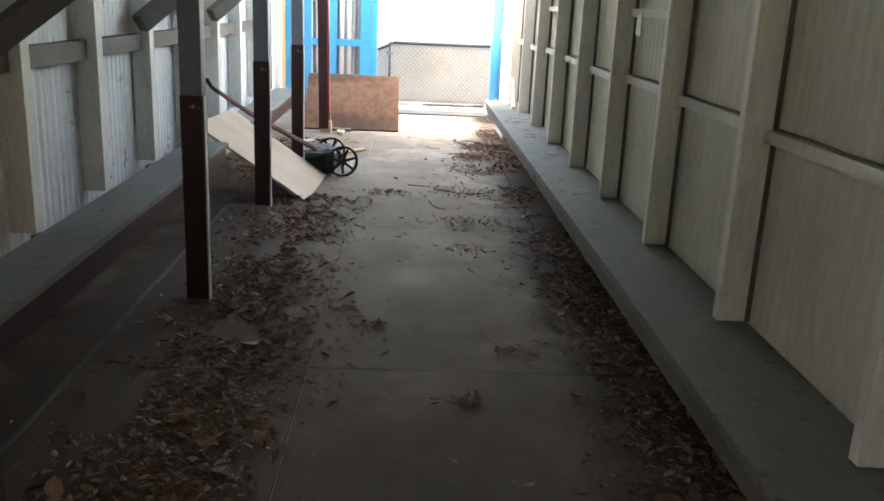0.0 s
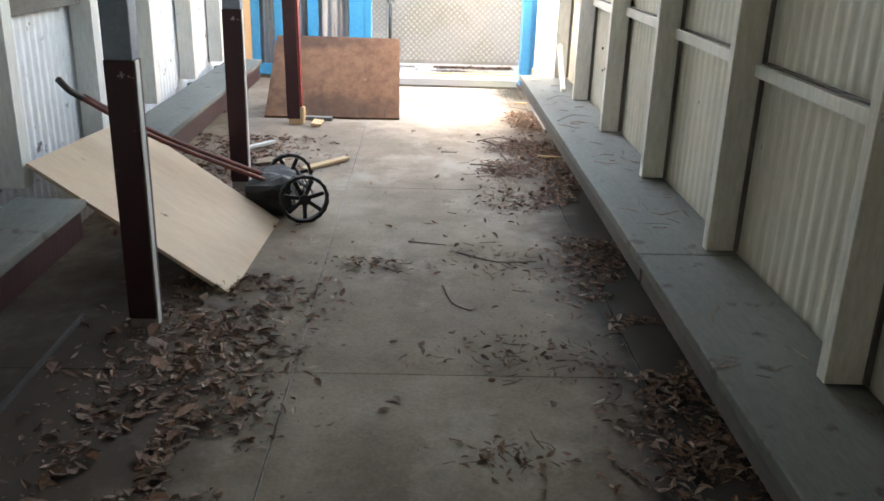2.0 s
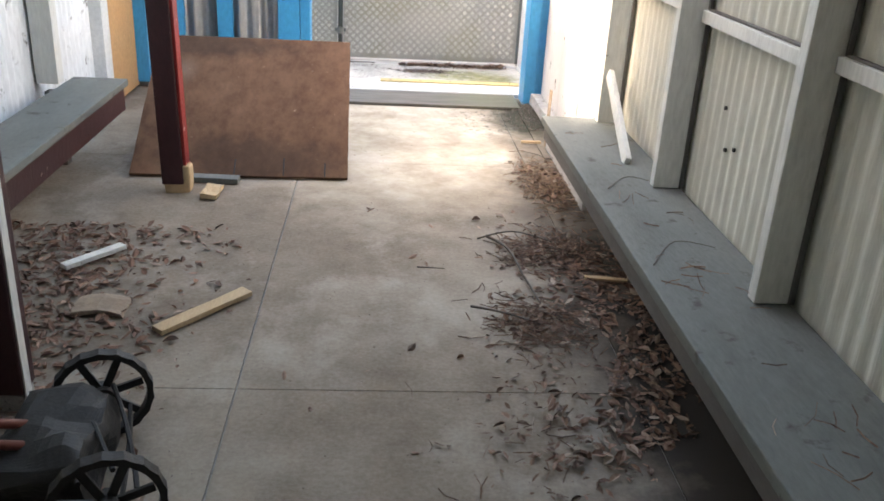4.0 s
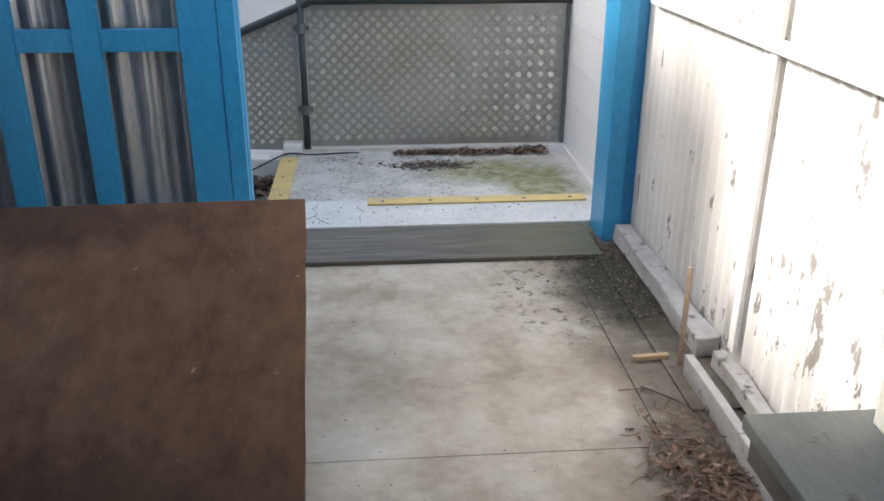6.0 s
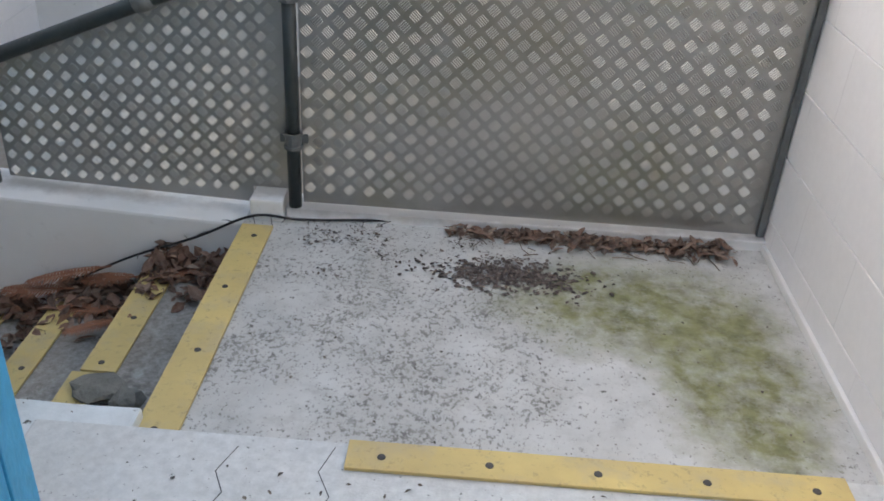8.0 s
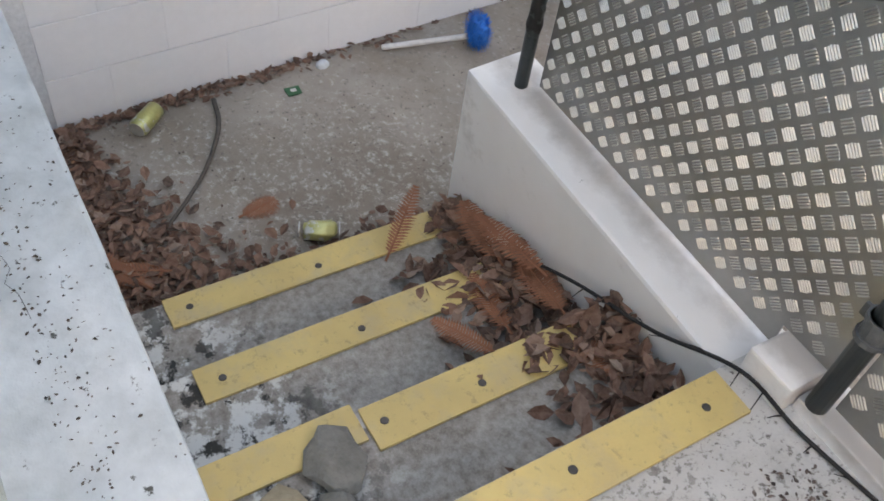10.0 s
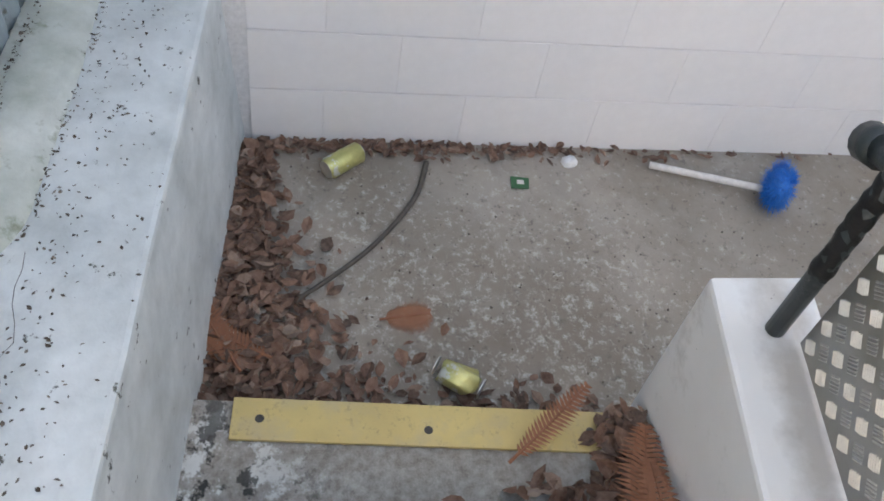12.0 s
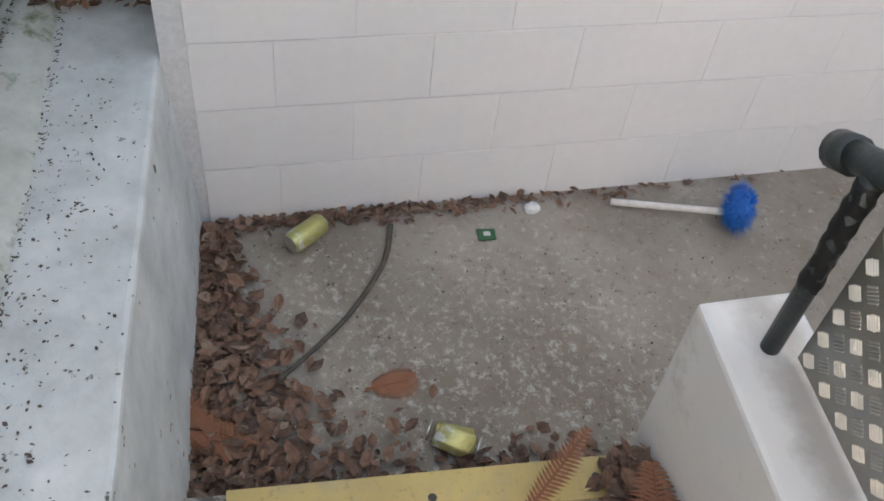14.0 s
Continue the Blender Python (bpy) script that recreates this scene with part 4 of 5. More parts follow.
tagged(put("leaning_batten", worn(plank_between((1.085, 9.12, 0.447), (1.14, 9.80, 0.70), 0.05, 0.025, 0.003, Vector((-1, 0, 0.2))), 0.002), M["stud"]), "grey-painted batten leaning from bench to stud", "batten")
tag = tagged(put("paper_tag", box(1.112, 1.115, 4.10, 4.20, 1.41, 1.52, 0.0), M["plastic"]), "small white tag hanging under the wall rail", "tag")


def push_mower():
    ob = base("push_mower", (-0.7, 7.4, 0), "old black reel mower with spoked wheels and red handle", "lawn mower")
    axis = Vector((-0.15, 0.48, 0)).normalized()
    for c in ((-0.64, 7.22, 0.136), (-0.79, 7.70, 0.136)):
        c = Vector(c)
        turn = axis.to_track_quat("Z", "Y").to_matrix().to_4x4()
        turn.translation = c
        b = bmesh.new()
        n_ = 36
        ring = []
        for k in range(n_):
            a = 2 * math.pi * k / n_
            r0, r1 = 0.120, 0.136 + (0.004 if k % 2 else 0)
            ring.append([b.verts.new((r * math.cos(a), r * math.sin(a), z)) for r, z in ((r0, -0.018), (r1, -0.018), (r1, 0.018), (r0, 0.018))])
        for k in range(n_):
            p_, q_ = ring[k], ring[(k + 1) % n_]
            for e in range(4):
                b.faces.new((p_[e], p_[(e + 1) % 4], q_[(e + 1) % 4], q_[e]))
        b.transform(turn)
        w = part("wheel", b, M["black"], ob)
        for k in range(7):
            a = 2 * math.pi * k / 7 + 0.2
            sp = box(0.02, 0.114, -0.011, 0.011, -0.006, 0.006, 0.002, None, turn @ pose(0, 0, 0, 0, 0, math.degrees(a)))
            part("spoke", sp, M["black"], w)
        hub = bmesh.new()
        bmesh.ops.create_cone(hub, cap_ends=True, segments=16, radius1=0.032, radius2=0.026, depth=0.06, matrix=turn)
        part("hub", hub, M["black"], w)
    a0, a1 = Vector((-0.66, 7.27, 0.125)), Vector((-0.78, 7.66, 0.125))
    for k in range(5):
        ph = 2 * math.pi * k / 5
        pts = []
        for i in range(9):
            u = i / 8
            q = a0.lerp(a1, u)
            an = ph + 1.1 * u
            pts.append(q + Vector((math.cos(an) * 0.07, 0.02 * math.cos(an), math.sin(an) * 0.07)))
        part("blade", rod(pts, 0.007, 6), M["black"], ob)
    part("body", worn(box(-0.97, -0.72, 7.27, 7.62, 0.01, 0.215, 0.05), 0.035, 9, 4), M["black"], ob)
    part("roller", rod([(-0.88, 7.28, 0.04), (-0.93, 7.6, 0.04)], 0.036, 14), M["black"], ob)
    for dy in (0.0, 0.09):
        part("handle_tube", rod(smooth_line([(-0.88, 7.36 + dy, 0.2), (-1.33, 6.97 + dy * 0.8, 0.51), (-1.64, 6.77 + dy * 0.4, 0.76)], 5), 0.013, 10), M["rust"], ob, "rusty red handle tube", True)
    part("grip", rod([(-1.63, 6.785, 0.75), (-1.67, 6.72, 0.80), (-1.69, 6.66, 0.86)], 0.016, 10), M["black"], ob)
    return ob


push_mower()


# ---- leaves, litter and grit ----
def leaf_mesh(name, n_, place, size, material, label, category, flat=0.35, slim=0.45, seed=1):
    rnd = random.Random(seed)
    verts, faces = [], []
    for _ in range(n_):
        q = place(rnd)
        if q is None:
            continue
        s_ = rnd.uniform(*size)
        w = s_ * slim * rnd.uniform(0.6, 1.3)
        m = pose(q[0], q[1], q[2] + 0.003 + 0.25 * s_ * rnd.random() * flat, rnd.gauss(0, 40 * flat), rnd.gauss(0, 40 * flat), rnd.uniform(0, 360))
        c = rnd.uniform(-0.5, 0.9) * w
        n0 = len(verts)
        prof = ((-0.5, 0.0, 0.0), (-0.22, 0.8, 1.0), (0.12, 1.0, 1.1), (0.5, 0.05, 0.2))
        for u, k, h in prof:
            verts.append(m @ Vector((u * s_, -w * k * 0.5, c * 0.45 * h)))
            verts.append(m @ Vector((u * s_, 0, -0.0)))
            verts.append(m @ Vector((u * s_, w * k * 0.5, c * 0.5 * h)))
        for r in range(3):
            a = n0 + 3 * r
            faces += [(a, a + 1, a + 4, a + 3), (a + 1, a + 2, a + 5, a + 4)]
        low = min(verts[k].z for k in range(n0, len(verts)))
        for k in range(n0, len(verts)):
            verts[k] = verts[k] + Vector((0, 0, max(0.0, q[2] + 0.001 - low)))
    me = bpy.data.meshes.new(name)
    me.from_pydata(verts, [], faces)
    me.materials.append(material)
    return tagged(new(name, me), label, category, "", "stuff")


def needle_mesh(name, n_, place, length, material, label, category, seed=1):
    rnd = random.Random(seed)
    verts, faces = [], []
    for _ in range(n_):
        q = place(rnd)
        l = rnd.uniform(*length)
        a, tilt, r = rnd.uniform(0, math.pi), rnd.gauss(0, 0.12), rnd.uniform(0.0009, 0.0022)
        d = Vector((math.cos(a), math.sin(a), tilt))
        s_ = Vector((-math.sin(a), math.cos(a), 0)) * r
        u = Vector((0, 0, 1.6 * r))
        bend = Vector((-math.sin(a), math.cos(a), 0)) * rnd.uniform(-0.15, 0.15) * l
        n0 = len(verts)
        c = Vector(q) + Vector((0, 0, 0.002 + abs(tilt) * l * 0.5))
        for k, off in ((-0.5, 0), (0.0, 1), (0.5, 0)):
            o = c + d * l * k + bend * off
            verts += [o - s_, o + s_, o + u]
        for r_ in (0, 3):
            for e in range(3):
                f = (e + 1) % 3
                faces.append((n0 + r_ + e, n0 + r_ + f, n0 + r_ + 3 + f, n0 + r_ + 3 + e))
    me = bpy.data.meshes.new(name)
    me.from_pydata(verts, [], faces)
    me.materials.append(material)
    return tagged(new(name, me), label, category, "", "stuff")


def ragged(x, y, cut, s_=2.2):
    return noise.noise((x * s_, y * s_, 0.3)) + 0.5 * noise.noise((x * 7, y * 7, 1.3)) > cut


def strip_right(r):
    y = r.uniform(0.2, 9.2)
    x = 0.93 + r.gauss(0, 0.14)
    return (x, y, 0) if 0.45 < x < 1.25 and ragged(x, y, -0.35 + (0.35 if y > 6 else 0)) else None


def strip_left(r):
    y = r.uniform(0.5, 6.4)
    x = r.gauss(-0.82, 0.19)
    return (x, y, 0) if -1.5 < x < -0.25 and ragged(x, y, -0.42) else None


def middle(r):
    x, y = r.uniform(-0.7, 0.9), r.uniform(0.5, 9.8)
    return (x, y, 0) if ragged(x, y, -0.05) else None


def heap_left(r):
    x, y = r.gauss(-1.3, 0.26), r.uniform(6.9, 9.35)
    return (x, y, 0) if x < -0.62 and x > -1.8 else None


leaf_mesh("leaf_litter", 6500, strip_right, (0.016, 0.06), M["litter"], "dark dry leaf litter along the low bench", "leaf litter", seed=3)
leaf_mesh("leaf_litter", 7500, strip_left, (0.012, 0.06), M["litter"], "brown leaf litter drifted round the posts", "leaf litter", seed=4)
leaf_mesh("leaf_litter", 3000, heap_left, (0.014, 0.06), M["leaf"], "brown leaves heaped under the long bench", "leaf litter", seed=5)
leaf_mesh("leaf_litter", 5000, strip_left, (0.006, 0.022), M["rotted"], "rotted crumbs under the drifted leaves", "leaf litter", 0.2, 0.6, seed=28)
leaf_mesh("leaf_litter", 3000, strip_right, (0.006, 0.022), M["rotted"], "rotted crumbs along the low bench", "leaf litter", 0.2, 0.6, seed=29)
leaf_mesh("leaf_litter", 170, strip_left, (0.05, 0.11), M["leaf"], "large curled brown leaves among the litter", "leaf litter", 0.45, 0.6, seed=8)
leaf_mesh("leaf_litter", 90, strip_right, (0.045, 0.09), M["leaf"], "large curled brown leaves along the low bench", "leaf litter", 0.45, 0.6, seed=9)
leaf_mesh("scattered_leaves", 330, middle, (0.015, 0.065), M["litter"], "single dry leaves scattered over concrete", "leaves", seed=6)
leaf_mesh("grit", 1500, lambda r: (r.uniform(-1.2, 1.0), r.uniform(0.3, 11.8), 0), (0.003, 0.008), M["grit"], "dark grit and crumbs on the concrete", "grit", 0.5, 0.7, seed=7)


def heap(cx, cy, sx, sy, z=0.0, h=0.03):
    def f(r):
        x, y = r.gauss(0, 0.5), r.gauss(0, 0.5)
        e = math.exp(-1.5 * (x * x + y * y))
        return (cx + sx * x, cy + sy * y, z + h * e * r.random())
    return f


for k, (cx, cy, sx, sy, n_) in enumerate(((0.80, 9.12, 0.26, 0.30, 500), (0.62, 8.42, 0.20, 0.26, 320), (0.93, 10.12, 0.15, 0.42, 650), (0.5, 6.6, 0.4, 0.3, 160), (0.45, 5.6, 0.4, 0.22, 160), (0.3, 4.9, 0.2, 0.12, 80), (0.55, 7.7, 0.3, 0.35, 200), (-0.25, 6.55, 0.22, 0.10, 90), (-0.22, 3.5, 0.09, 0.06, 45), (0.2, 2.7, 0.10, 0.06, 40), (0.45, 3.2, 0.12, 0.05, 40), (-0.35, 3.7, 0.08, 0.05, 30))):
    needle_mesh("dry_needle_heap", n_ if k < 3 else n_ // 5, heap(cx, cy, sx, sy), (0.03, 0.10), M["needle"] if k == 2 else M["litter"], "heap of dry needles and twigs on the concrete", "dry needles", 20 + k)
    leaf_mesh("leaf_clump", n_ if k < 3 else n_, heap(cx, cy, sx, sy), (0.012, 0.045), M["litter"], "clump of dark dry leaves on the concrete", "leaves", 0.5, seed=40 + k)
needle_mesh("bench_needles", 60, lambda r: (r.uniform(0.88, 1.15), r.choice((4.8, 6.1, 7.1, 7.9, 8.6, 8.9, 9.5)) + r.gauss(0, 0.14), 0.447), (0.03, 0.12), M["litter"], "dry needles lying on the low bench", "dry needles", 61)


def twig(points, r, label="bare grey twig lying on the concrete", name="twig"):
    return tagged(put(name, rod(smooth_line(points, 5), r * 0.65, 6, None, 0.5), M["twig"], None, "", True), label, "twig", "fallen twigs")


twig([(0.50, 9.28, 0.02), (0.58, 9.1, 0.03), (0.61, 8.85, 0.02), (0.65, 8.55, 0.012)], 0.012)
twig([(0.45, 9.22, 0.03), (0.62, 9.27, 0.05), (0.8, 9.2, 0.03)], 0.007)
twig([(0.36, 8.55, 0.015), (0.5, 8.46, 0.03), (0.68, 8.36, 0.015)], 0.008)
twig([(0.2, 6.75, 0.012), (0.4, 6.62, 0.012), (0.6, 6.64, 0.012)], 0.008)
twig([(0.12, 6.3, 0.01), (0.16, 6.1, 0.01), (0.24, 6.02, 0.01)], 0.008)
twig([(-0.05, 6.9, 0.01), (0.15, 6.86, 0.01)], 0.007)
twig([(0.87, 8.0, 0.452), (1.0, 8.2, 0.454), (1.13, 8.16, 0.452)], 0.0035, "bare twig lying across the low bench")
twig([(0.90, 8.75, 0.452), (1.02, 8.9, 0.456), (1.14, 8.82, 0.452)], 0.0035, "bare twig lying across the low bench")
twig([(0.16, 8.93, 0.008), (0.28, 8.92, 0.008)], 0.005)
twig([(0.88, 10.75, 0.01), (0.98, 10.62, 0.02), (1.03, 10.5, 0.01)], 0.005)


# ---- the stair and yard ----
def frond(name, at, yaw, length, width, pitch=0.0, bend=0.15, pairs=22, label="dead russet fern frond"):
    """A rib with two rows of narrow leaflets, curling at its tip."""
    verts, faces = [], []
    m = pose(*at, 0, -pitch, yaw)
    for side in (-1, 1):
        for k in range(pairs):
            u = (k + 0.5) / pairs
            x = length * (0.12 + 0.88 * u)
            l = width * 0.5 * math.sin(math.pi * (0.12 + 0.83 * u)) ** 0.7
            zb = bend * length * u * u
            hw = length / pairs * 0.36
            n0 = len(verts)
            tip = Vector((x + l * 0.45, side * l, zb - 0.25 * l + 0.004 * math.sin(k * 2.1)))
            mid = Vector((x + l * 0.2, side * l * 0.5, zb + 0.02 * l))
            for q in (Vector((x - hw, 0, zb)), Vector((x + hw, 0, zb)), mid + Vector((hw, 0, 0)), mid - Vector((hw, 0, 0)), tip):
                verts.append(m @ q)
            faces += [(n0, n0 + 1, n0 + 2, n0 + 3), (n0 + 3, n0 + 2, n0 + 4)]
    me = bpy.data.meshes.new("frond_blade")
    me.from_pydata(verts, [], faces)
    me.materials.append(M["frond"])
    b = rod([m @ Vector((length * u, 0, bend * length * u * u)) for u in (0, .25, .5, .75, 1)], 0.004, 6, None, 0.35)
    ob = tagged(put("fern_frond", b, M["frond"]), label, "fern frond", "dead fronds on the stair")
    lf = new("frond_blade", me)
    lf.parent = ob
    lf["kind"] = "stuff"
    return ob


F = (((-1.44, 13.50, -0.49), 130, 0.24, 0.07, 22, 0.1), ((-1.06, 13.75, -0.27), 176, 0.36, 0.11, -16, -0.03), ((-1.0, 13.62, -0.365), 172, 0.24, 0.10, -8, 0.0), ((-0.95, 13.55, -0.35), 205, 0.2, 0.08, -3, -0.05),
     ((-1.20, 13.72, -0.36), 165, 0.34, 0.13, -14, 0.0), ((-0.70, 13.72, -0.235), 190, 0.18, 0.1, -3, -0.05), ((-1.72, 12.98, -0.575), 250, 0.26, 0.12, 4, 0.02),
     ((-1.86, 13.22, -0.592), 100, 0.13, 0.11, 2, 0.02), ((-1.68, 12.9, -0.57), 215, 0.24, 0.11, 5, 0.0), ((-0.95, 13.74, -0.30), 172, 0.24, 0.12, -10, -0.02))
for at, yaw, l, w, pt, bd in F:
    frond("fern_frond", at, yaw, l, w, pt, bd)


def on_steps(x):
    for (x1, _), (x0, z) in zip(NOSES, NOSES[1:]):
        if x0 <= x < x1:
            return z
    return -0.6 if x < NOSES[3][0] else -0.092


def stair_corner(r):
    x = r.uniform(-1.6, -0.62)
    y = 13.82 - abs(r.gauss(0, 0.14 if x > -1.42 else 0.05))
    return (x, y, on_steps(x) + 0.05 * r.random() * max(0, 1 - (13.82 - y) / 0.25))


def pit_edge(r):
    x = r.uniform(-2.42, -1.6)
    w = 0.07 + 0.30 * max(0, (x + 2.35) / 0.75) ** 1.5
    y = 12.81 + abs(r.gauss(0, w * 0.65))
    return (x, y, -0.6 + 0.03 * r.random())


def pit_wall(r):
    y = 12.85 + abs(r.gauss(0, 0.6))
    return (-2.455 - 0.07 * (y - 12.8) + abs(r.gauss(0, 0.025)), y, -0.6 + 0.01 * r.random())


def pit_step(r):
    return (-1.59 - abs(r.gauss(0, 0.05)), r.uniform(12.85, 13.75), -0.6)


leaf_mesh("stair_leaves", 900, stair_corner, (0.02, 0.08), M["leaf"], "russet dead leaves drifted in the stair corner", "leaves", 0.5, 0.5, seed=11)
leaf_mesh("yard_leaves", 1300, pit_edge, (0.012, 0.06), M["leaf"], "brown leaves drifted along the ledge foot", "leaves", 0.4, 0.55, seed=12)
leaf_mesh("yard_leaves", 520, pit_wall, (0.008, 0.04), M["leaf"], "brown leaves along the foot of the white wall", "leaves", 0.4, 0.55, seed=13)
leaf_mesh("yard_leaves", 260, pit_step, (0.01, 0.05), M["leaf"], "brown leaves against the lowest step", "leaves", 0.4, 0.55, seed=14)
leaf_mesh("grit", 500, lambda r: (r.uniform(-2.4, -1.6), r.uniform(12.9, 14.6), -0.6), (0.002, 0.009), M["grit"], "dark grit on the sunken concrete floor", "grit", 0.5, 0.7, seed=15)
leaf_mesh("ledge_leaves", 130, lambda r: (-2.86 + 0.22 * r.random() ** 1.6, 12.44 + 0.31 * r.random(), -0.045 + 0.03 * r.random()), (0.025, 0.065), M["leaf"], "brown leaves heaped at the ledge's end", "leaves", 0.5, 0.5, seed=16)
leaf_mesh("ledge_grit", 420, lambda r: (r.uniform(-2.4, -0.7), min(12.765, 12.58 + abs(r.gauss(0, 0.08))), -0.049), (0.003, 0.011), M["grit"], "dark crumbs on the white ledge", "grit", 0.4, 0.6, seed=17)
leaf_mesh("fillet_grit", 420, lambda r: (r.uniform(-2.84, -0.8), 12.425 + abs(r.gauss(0, 0.012)), -0.012), (0.003, 0.013), M["grit"], "dark moss crumbs at the foot of the sheet", "grit", 0.4, 0.6, seed=18)



def fillet_edge(r):
    x = r.uniform(-2.84, -1.3)
    return (x, 12.560 - 0.045 * max(0, -2.1 - x) - 1.2 * max(0, x + 1.68) ** 1.6 + r.gauss(0, 0.006), -0.05)


leaf_mesh("crack_grit", 260, fillet_edge, (0.003, 0.013), M["grit"], "dark grit in the crack along the mortar fillet", "grit", 0.3, 0.4, seed=27)


def plate_foot(r):
    x = r.uniform(0.15, 1.18)
    return (x, 13.892 - abs(r.gauss(0, 0.034)) * (0.6 + x), -0.09 + (0.012 + 0.045 * max(0, x - 0.85)) * r.random())


def flake_patch(r):
    x, y = r.uniform(-0.35, 0.58), r.uniform(13.5, 13.88)
    return (x, y, -0.091) if ragged(x, y, 0.12, 6) else None


leaf_mesh("landing_leaves", 620, plate_foot, (0.02, 0.06), M["litter"], "brown leaf drift at the foot of the metal plate", "leaves", 0.4, 0.4, seed=19)
needle_mesh("landing_needles", 110, lambda r: (r.uniform(0.2, 1.1), 13.88 - abs(r.gauss(0, 0.05)), -0.09), (0.03, 0.10), M["needle"], "dry needles at the foot of the metal plate", "dry needles", 62)
leaf_mesh("leaf_flakes", 1200, flake_patch, (0.005, 0.016), M["rotted"], "dark rotted leaf flakes on the landing", "leaf flakes", 0.3, 0.6, seed=21)
leaf_mesh("leaf_flakes", 1000, lambda r: (r.gauss(0.36, 0.12), 13.60 + r.gauss(0, 0.05), -0.091), (0.008, 0.024), M["rotted"], "patch of rotted brown leaves on the landing", "leaf flakes", 0.12, 0.6, seed=22)
leaf_mesh("grit", 220, lambda r: (r.uniform(-0.4, 1.2), r.uniform(12.7, 13.9), -0.091), (0.003, 0.012), M["grit"], "dark crumbs on the painted landing", "grit", 0.4, 0.6, seed=23)
leaf_mesh("sill_crumbs", 70, lambda r: (r.uniform(-0.5, 1.2), r.uniform(12.27, 12.52), 0.031), (0.004, 0.018), M["grit"], "paint flakes and crumbs on the door sill", "grit", 0.3, 0.6, seed=24)
leaf_mesh("corner_dirt", 3000, lambda r: (min(1.25, 1.21 - abs(r.gauss(0, 0.19))), r.uniform(11.2, 12.05) if r.random() < 0.7 else 11.9 + r.gauss(0, 0.05), 0.012), (0.004, 0.017), M["grit"], "damp black dirt and leaves by the door post", "dirt", 0.4, 0.6, seed=25)
leaf_mesh("door_foot_dirt", 200, lambda r: (r.uniform(-1.6, -0.6), 12.11 - abs(r.gauss(0, 0.03)), 0.0), (0.006, 0.03), M["litter"], "dirt along the foot of the blue wall", "dirt", 0.4, 0.6, seed=26)

stem_line = smooth_line([(0.12, 13.915, -0.083), (-0.12, 13.9, -0.083), (-0.38, 13.86, -0.08), (-0.55, 13.845, -0.07), (-0.75, 13.80, -0.15), (-1.0, 13.79, -0.25), (-1.25, 13.78, -0.38)], 8)
stem_bm = rod(stem_line, 0.0048, 8)
stem_rnd = random.Random(31)
for q in stem_line[6:40:3]:
    tip = q + Vector((stem_rnd.uniform(-0.05, 0.02), stem_rnd.uniform(-0.06, -0.01), stem_rnd.uniform(-0.02, 0.03)))
    tip.z = max(tip.z, -0.086 if tip.x > -0.6 else tip.z)
    stem_bm = rod([q, q.lerp(tip, 0.5) + Vector((0, 0, 0.004)), tip], 0.0022, 5, stem_bm, 0.4)
tagged(put("dead_stem", stem_bm, M["black"], None, "", True), "thin black dead stem trailing down the stair", "twig")


def stone(at, size, material, label, seed):
    b = bmesh.new()
    bmesh.ops.create_icosphere(b, subdivisions=2, radius=1)
    for v in b.verts:
        v.co *= 1 + 0.35 * noise.noise(v.co * 1.6 + Vector((seed, 0, 0))) + 0.12 * noise.noise(v.co * 5)
        v.co = Vector((v.co.x * size[0], v.co.y * size[1], max(-0.5, v.co.z) * size[2]))
        v.co += Vector(at)
    return tagged(put("stone", b, material), label, "stone", "stones on the stair")


stone((-0.82, 13.04, -0.232), (0.085, 0.06, 0.024), M["rock"], "grey stone lying on the yellow strip", 1.0)
stone((-0.715, 13.0, -0.236), (0.045, 0.045, 0.035), M["rock"], "small dark grey stone on the step", 5.0)
stone((-0.75, 12.90, -0.232), (0.07, 0.055, 0.024), M["stone2"], "buff stone lying on the upper step", 9.0)


def can(at, yaw, crushed, label):
    ob = base("drink_can", at, label, "can", "empty cans")
    b = bmesh.new()
    prof = ((-0.061, 0.0), (-0.061, 0.024), (-0.055, 0.031), (0.048, 0.033), (0.058, 0.027), (0.062, 0.026))
    n_ = 24
    rings = [[Vector((x, r * math.cos(2 * math.pi * k / n_), r * math.sin(2 * math.pi * k / n_))) for k in range(n_)] for x, r in prof]
    if crushed:
        rings = [[Vector((0.72 * q.x + 0.4 * q.z, q.y, q.z * 0.9)) + noise.noise_vector(q * 40) * 0.016 for q in r] for r in rings]
    vs = [[b.verts.new(q) for q in r] for r in rings]
    for a, c in zip(vs, vs[1:]):
        for k in range(n_):
            b.faces.new((a[k], a[(k + 1) % n_], c[(k + 1) % n_], c[k]))
    m = pose(at[0], at[1], at[2], 0, 0, yaw)
    b.transform(m)
    part("body", b, M["can_gold"], ob, "", True)
    for x, r in ((0.061, 0.0258), (-0.0605, 0.0236)):
        e = bmesh.new()
        bmesh.ops.create_cone(e, cap_ends=True, segments=24, radius1=r, radius2=r, depth=0.003)
        e.transform(m @ pose(x, 0, 0, 0, 90, 0))
        part("end", e, M["can_end"], ob, "bright metal can end")
    return ob


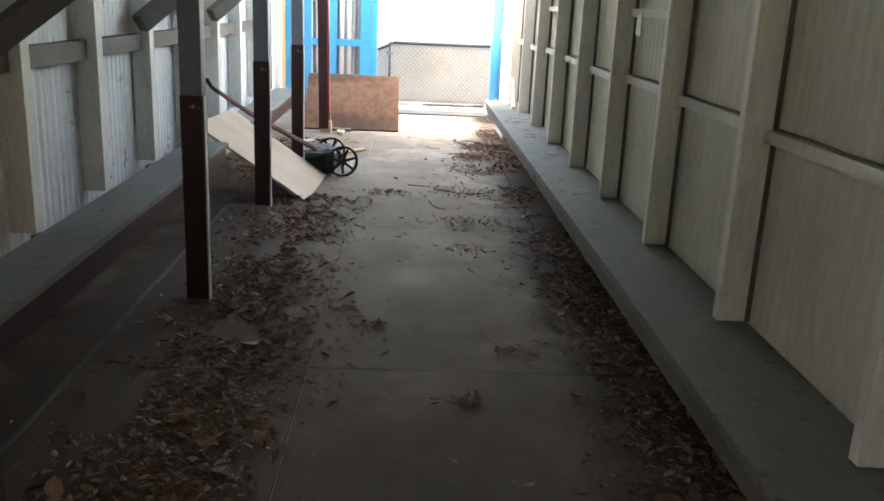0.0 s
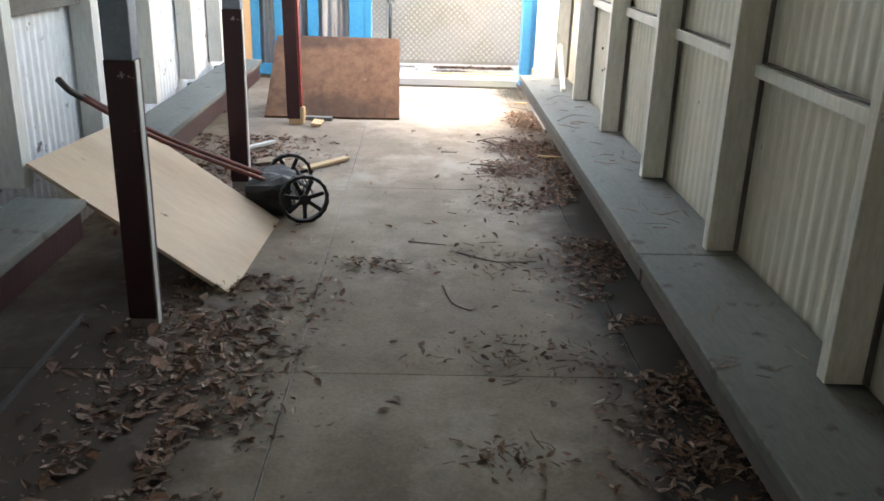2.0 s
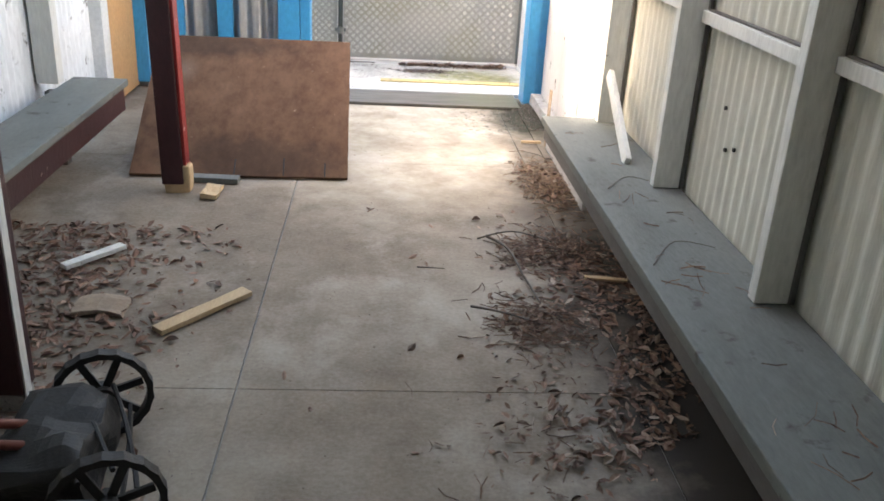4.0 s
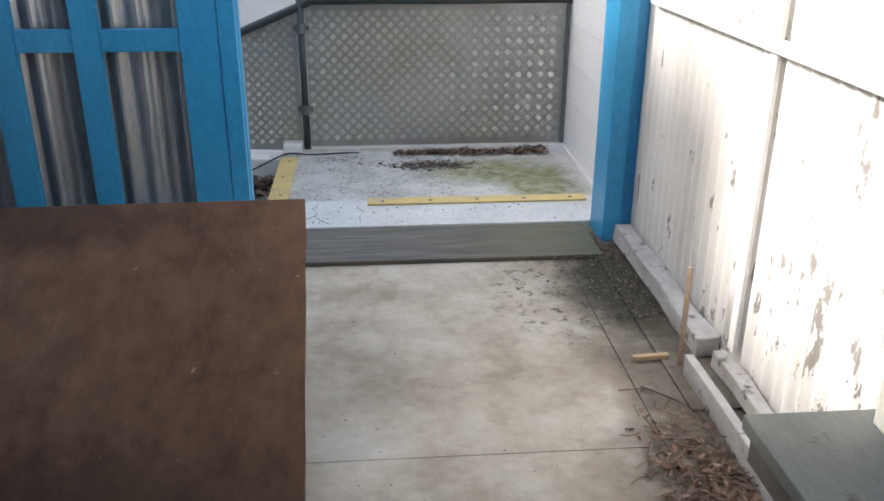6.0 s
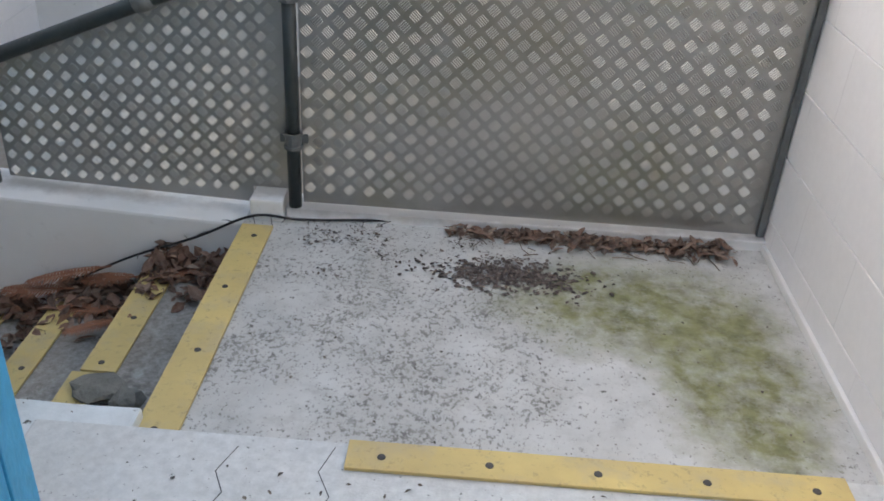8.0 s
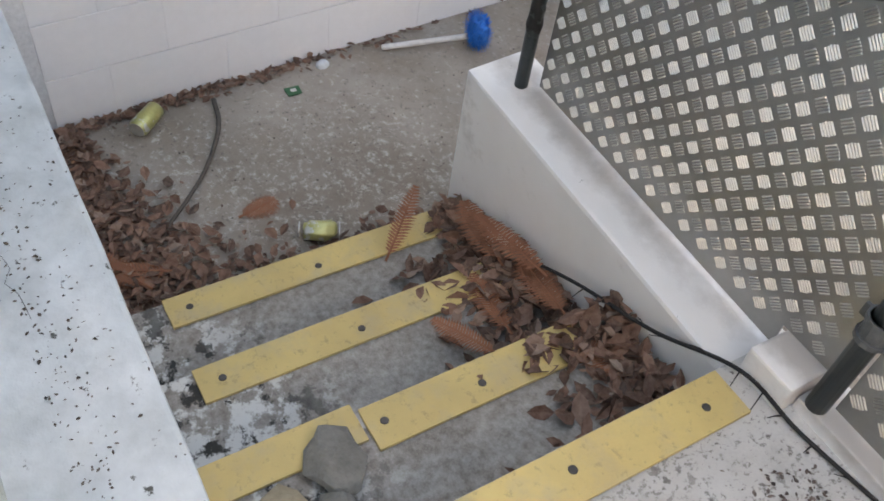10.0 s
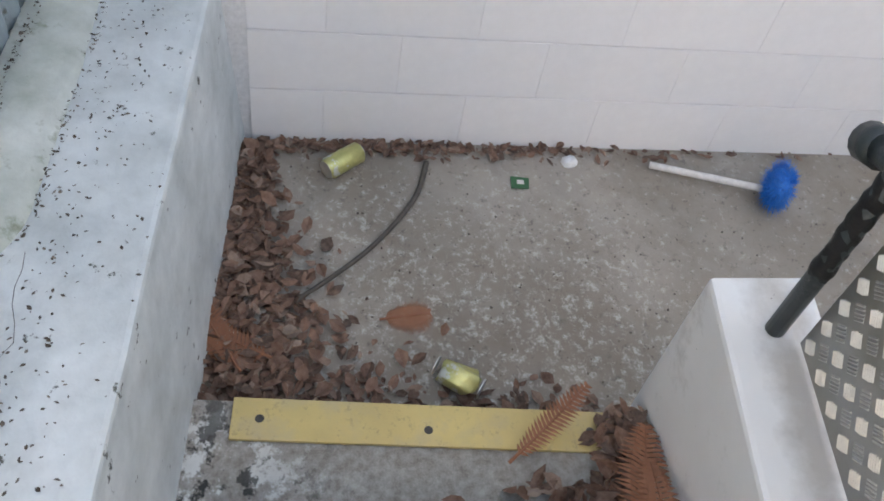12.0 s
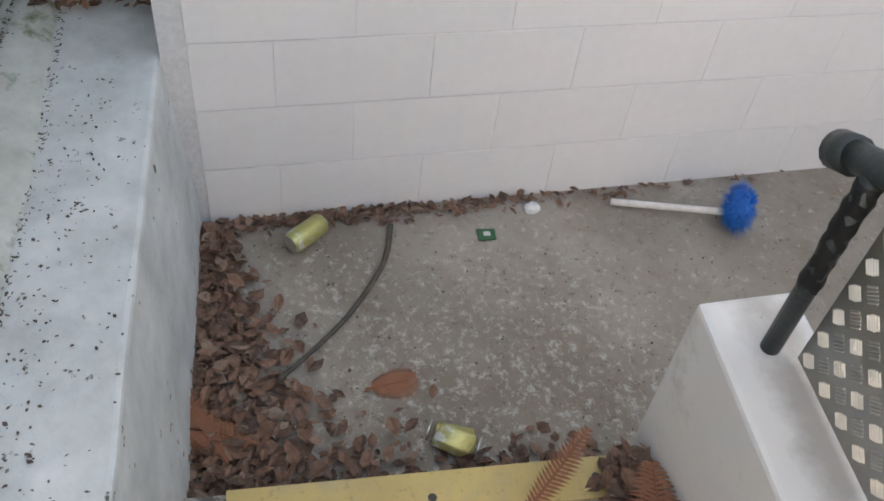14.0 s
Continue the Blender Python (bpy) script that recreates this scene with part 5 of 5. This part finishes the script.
can((-2.375, 13.105, -0.566), -48, False, "yellow-green aluminium drink can lying by the wall")
can((-1.69, 13.41, -0.566), 62, True, "crushed yellow-green drink can against the lowest step")
tagged(put("bent_stick", rod(smooth_line([(-2.41, 13.345, -0.585), (-2.27, 13.31, -0.588), (-2.1, 13.205, -0.588), (-1.98, 13.095, -0.588), (-1.89, 13.0, -0.585)], 6), 0.0085, 8, None, 0.7), M["twig"], None, "", True), "bent dark grey stick on the sunken floor", "stick")
gc = tagged(put("green_wrapper", worn(box(-2.388, -2.345, 13.595, 13.648, -0.599, -0.594, 0.001), 0.004, 20, 2), M["green"]), "small green wrapper with a pale centre", "wrapper")
part("label_patch", box(-2.374, -2.359, 13.612, 13.632, -0.5935, -0.5915, 0.0), M["plastic"], gc, "pale patch")
stone((-2.465, 13.78, -0.592), (0.022, 0.026, 0.016), M["mortar"], "small white lump of plaster by the wall", 3.0)

brush = base("toilet_brush", (-2.35, 14.4, -0.6), "blue-bristled toilet brush with a white plastic handle", "brush")
h0, h1 = Vector((-2.47, 14.03, -0.585)), Vector((-2.37, 14.36, -0.550))
part("handle", rod([h0, h0.lerp(h1, 0.1), h0.lerp(h1, 0.9), h1], 0.011, 12), M["plastic"], brush, "white plastic handle", True)
dirn = (h1 - h0).normalized()
rnd = random.Random(8)
bm = bmesh.new()
core = bmesh.new()
bmesh.ops.create_icosphere(core, subdivisions=3, radius=0.055)
for v in core.verts:
    v.co *= 1 + 0.12 * noise.noise(v.co * 60)
q0 = dirn.to_track_quat("Z", "Y").to_matrix().to_4x4()
core.transform(Matrix.Translation(h1 + dirn * 0.03 + Vector((0, 0, 0.02))) @ q0 @ Matrix.Diagonal((1.1, 1.1, 0.72, 1)))
head = part("brush_head", core, M["bristle"], brush, "round blue bristle head")
verts, faces = [], []
cc = h1 + dirn * 0.03 + Vector((0, 0, 0.02))
for _ in range(2200):
    d = Vector((rnd.gauss(0, 1), rnd.gauss(0, 1), rnd.gauss(0, 1))).normalized()
    s_ = d.cross(Vector((0.3, 0.5, 0.8))).normalized() * 0.0016
    n0 = len(verts)
    r = rnd.uniform(0.065, 0.098)
    if cc.z + d.z * r < -0.598:
        continue
    d = (d - dirn * d.dot(dirn) * 0.35)
    verts += [cc + d * 0.045 - s_, cc + d * 0.045 + s_, cc + d * r]
    faces.append((n0, n0 + 1, n0 + 2))
me = bpy.data.meshes.new("bristles")
me.from_pydata(verts, [], faces)
me.materials.append(M["bristle"])
br = new("bristles", me)
br.parent = brush
br.matrix_parent_inverse = Matrix.Translation(-brush.location)
br["kind"] = "stuff"
